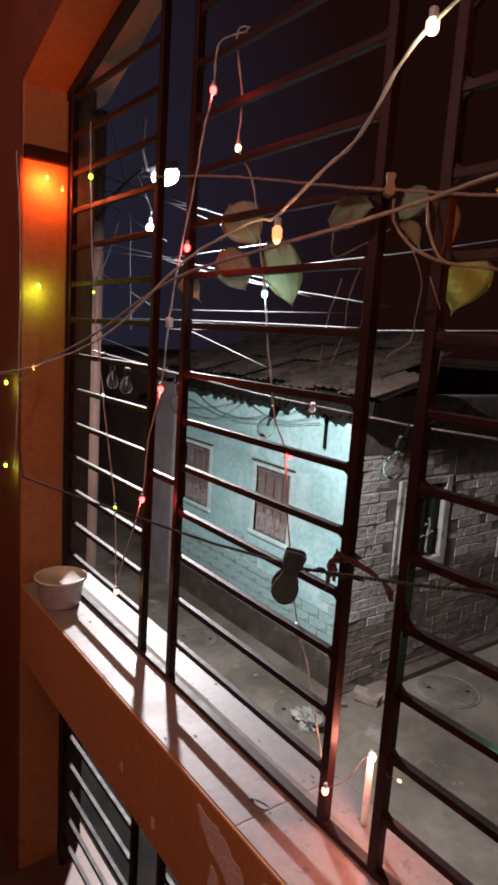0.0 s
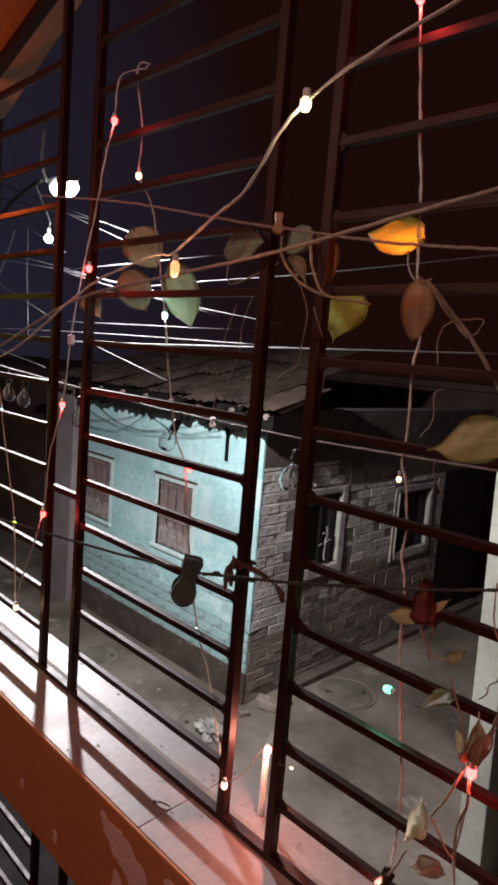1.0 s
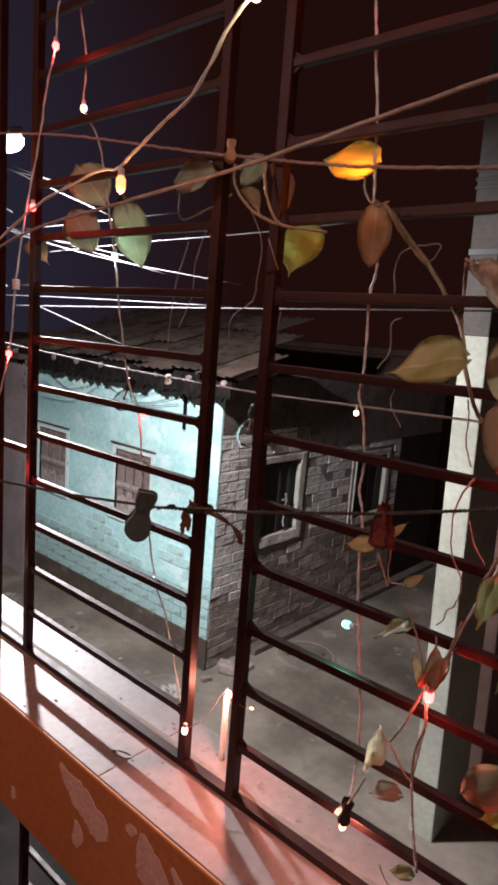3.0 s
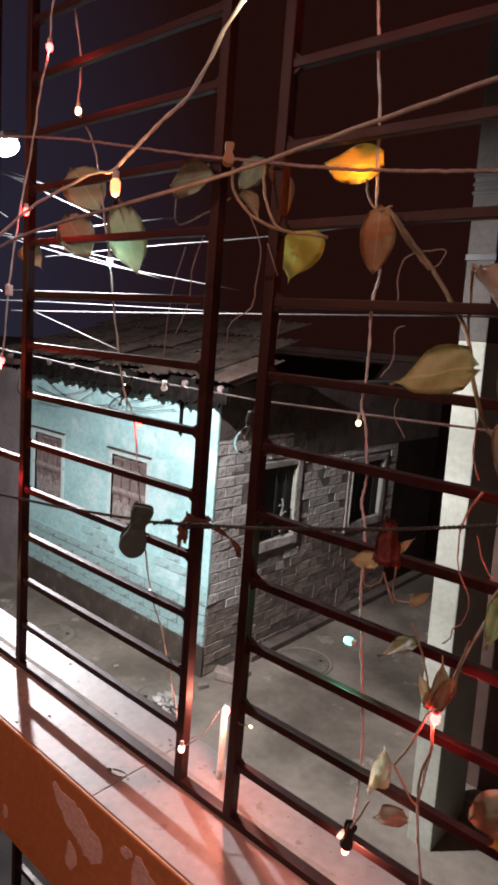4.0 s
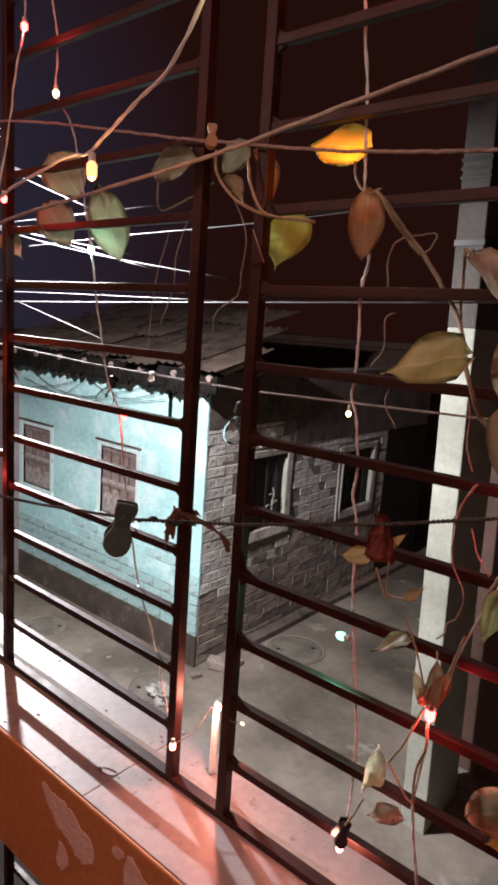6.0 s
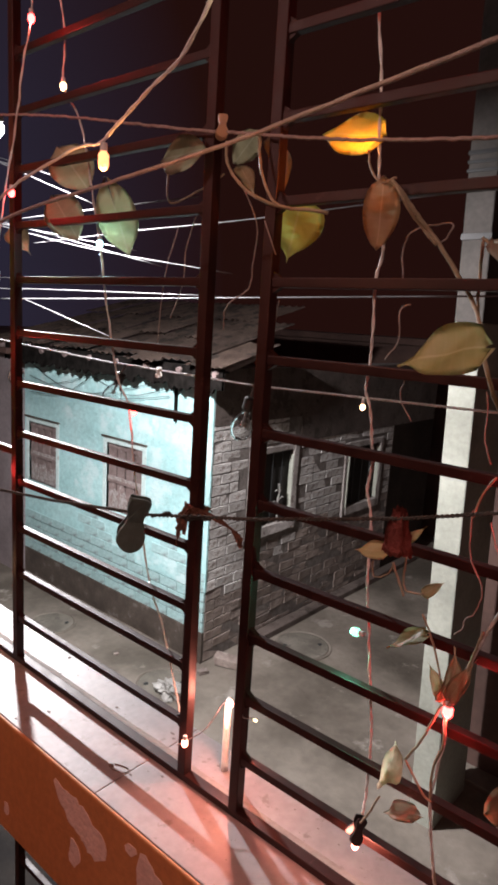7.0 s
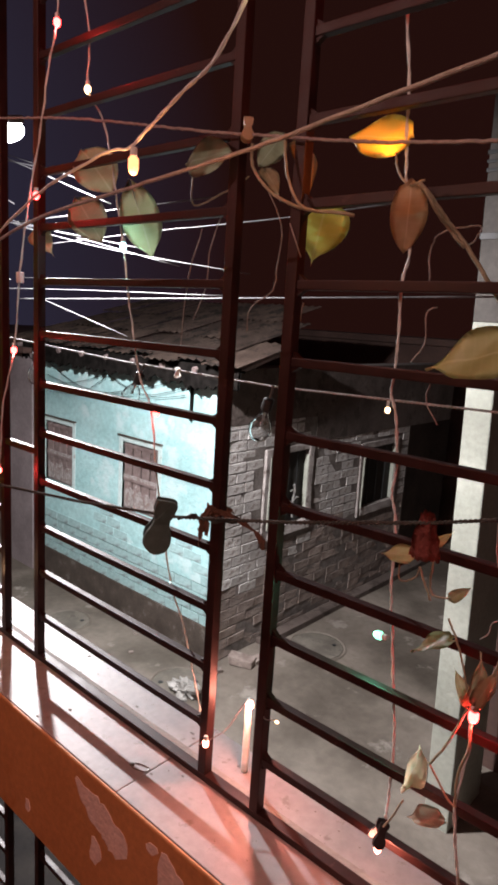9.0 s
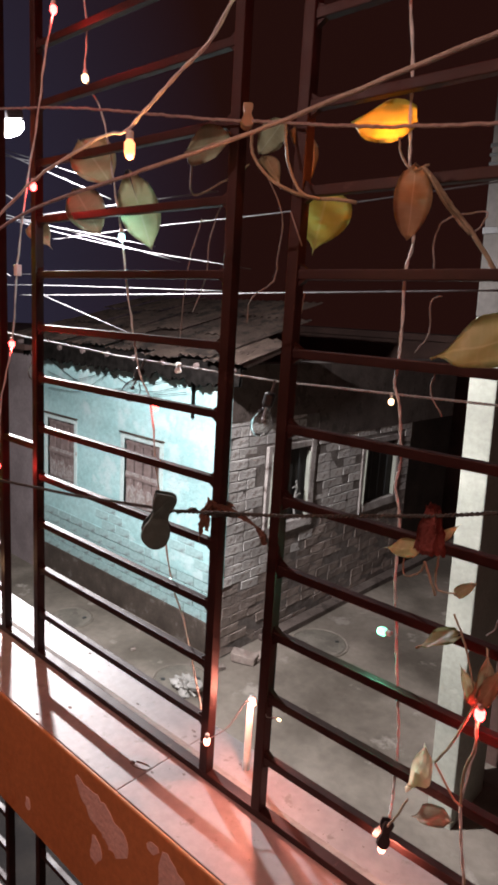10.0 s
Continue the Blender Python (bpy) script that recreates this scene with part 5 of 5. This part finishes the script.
part("body", lathe(bmesh.new(), [(0.052, 0.0), (0.055, 0.004), (0.068, 0.078), (0.0695, 0.08), (0.0665, 0.079), (0.054, 0.006), (0.01, 0.004)], 32, m), M_TUB, tub, smooth=True)
part("rim", lathe(bmesh.new(), [(0.0692, 0.074), (0.073, 0.076), (0.073, 0.083), (0.0670, 0.0835), (0.0668, 0.0792)], 32, m), M_TUB, tub, smooth=True)

pin = thing("safety_pin", "small steel safety pin lying on the sill", "safety pin", (-0.063, 0.211, 0.0))
pm = Matrix.Translation((-0.0625, 0.2100, 0.0011)) @ Matrix.Rotation(radians(20), 4, "Z")
loop = [(0.0, 0.0165), (-0.0062, 0.012), (-0.0076, 0.004), (-0.0072, -0.006), (-0.0060, -0.013), (-0.0012, -0.0175), (0.0042, -0.0155), (0.0062, -0.008), (0.0066, 0.004), (0.0052, 0.012)]
part("wire", tube(bmesh.new(), [pm @ q for q in smooth_line([(x, y, 0) for x, y in loop], 4)], 0.0009, 6), M_PINSTEEL, pin, smooth=True)
part("clasp", lathe(bmesh.new(), [(0.002, -0.0010), (0.0042, -0.0008), (0.0042, 0.0008), (0.002, 0.0012)], 12, pm @ Matrix.Translation((0, 0.0155, 0))), M_PINSTEEL, pin)
# clip hanging at the end of the light string
clothespin(Matrix.Translation((-0.024, -0.215, 0.131)) @ Matrix.Rotation(radians(-40), 4, "Z") @ Matrix.Rotation(radians(16), 4, "Y"), M_BLACK, "small black clip at the end of a light string", 0.44)
# grime along the foot of the grille and on the sill
rng = random.Random(3)
bm = bmesh.new()
for k in range(170):
    y = rng.uniform(-0.5, 1.2)
    x = min(0.098, max(-0.118, rng.choice((rng.gauss(0.03, 0.012), rng.gauss(0.06, 0.018), rng.gauss(0.0, 0.02), rng.uniform(-0.12, 0.09)))))
    r = 0.0007 + 0.0036 * rng.random() ** 3.5
    n = 7
    mid = bm.verts.new((x, y, r * 0.35))
    rim = [bm.verts.new((x + r * rng.uniform(0.6, 1.2) * math.cos(math.tau * i / n), y + 1.6 * r * rng.uniform(0.6, 1.2) * math.sin(math.tau * i / n), 0.0004)) for i in range(n)]
    for i in range(n):
        bm.faces.new((mid, rim[i], rim[(i + 1) % n]))
solid("grit", bm, M_GRIT, "grey grit and crumbs on the sill", "grit", "stuff")

# ---- bricks ----


def brick_mesh(name, l, h, d, material, rough):
    me = []
    for k in range(5):
        bm = boxed((-l / 2, -d / 2, -h / 2), (l / 2, d / 2, h / 2), 0.004, rough)
        m2 = bpy.data.meshes.new(name)
        bm.to_mesh(m2)
        bm.free()
        m2.materials.append(material)
        me.append(m2)
    return me


def brick_pair(material, d, rough):
    """Stretchers and headers of one look."""
    return brick_mesh("brick", 0.228, 0.088, d, material, rough), brick_mesh("brick", 0.110, 0.088, d, material, rough)


BARE, LIMED, WORN = brick_pair(M_BRICK, 0.06, 0.0045), brick_pair(M_WBRICK, 0.06, 0.0032), brick_pair(M_TEALWORN, 0.05, 0.0012)
rng = random.Random(5)
COURSE = 0.097
course = 0
z = G + 0.05
while z < 0.30:
    x = HX + 0.022
    step = 0
    while x < 6.45:
        head = step == 0 and course % 2 or rng.random() < 0.10
        wdt = 0.118 if head else 0.238
        # limewash is left on the upper courses by the corner
        coat = LIMED if z + 0.45 * noise.noise(Vector((x * 2.2, z * 2.2, 7))) > -1.42 + 0.10 * max(0, x - HX - 0.3) else BARE
        x0, x1 = x + 0.004, x + wdt - 0.006
        clear = all(x1 < a - 0.078 or x0 > b + 0.068 or z + 0.045 < c - 0.095 or z - 0.045 > d + 0.065 for a, b, c, d in SW)
        plastered = z > -0.12 + 0.1 * noise.noise(Vector((x0 * 4, 3, 0))) or x1 > 4.46 and z > -0.37
        if clear and not plastered:
            piece("brick", rng.choice(coat[1 if head else 0]), Matrix.Translation(((x0 + x1) / 2 + 0.002, HY + 0.034 + rng.uniform(-0.003, 0.003), z)) @ Matrix.Rotation(rng.uniform(-0.010, 0.010), 4, "Y") @ Matrix.Rotation(rng.uniform(-0.010, 0.010), 4, "Z"), house)
        x += wdt
        step += 1
    z += COURSE
    course += 1
# lower part of the front wall, where the bricks show through the limewash
z, course = -1.985, 0
while z < -1.3:
    y = HY + 0.008
    step = 0
    while y < 6.0:
        head = step == 0 and course % 2 or rng.random() < 0.12
        wdt = min(0.118 if head else 0.238, 6.058 - y)
        y0, y1 = y + 0.003, y + wdt - 0.003
        shown = z < -1.66 or noise.noise(Vector((0, y * 1.6, z * 3))) > -0.25 + 1.2 * (z + 1.7)
        if shown:
            out = 0.0 if z < -1.66 else -0.0072
            piece("brick", rng.choice(WORN[1 if head else 0]), Matrix.Translation((HX + 0.0265 + out + rng.uniform(-0.001, 0.001), (y0 + y1) / 2, z)) @ Matrix.Rotation(math.pi / 2 + rng.uniform(-0.004, 0.004), 4, "Z"), house)
        y += wdt
        step += 1
    z += COURSE
    course += 1

# lane and houses scaled about the camera's eye to keep fitting its view
EYE_MID, LANE_SCALE = Vector((-0.68, -0.55, 0.75)), 1.129
grow = Matrix.Translation(EYE_MID) @ Matrix.Scale(LANE_SCALE, 4) @ Matrix.Translation(-EYE_MID)
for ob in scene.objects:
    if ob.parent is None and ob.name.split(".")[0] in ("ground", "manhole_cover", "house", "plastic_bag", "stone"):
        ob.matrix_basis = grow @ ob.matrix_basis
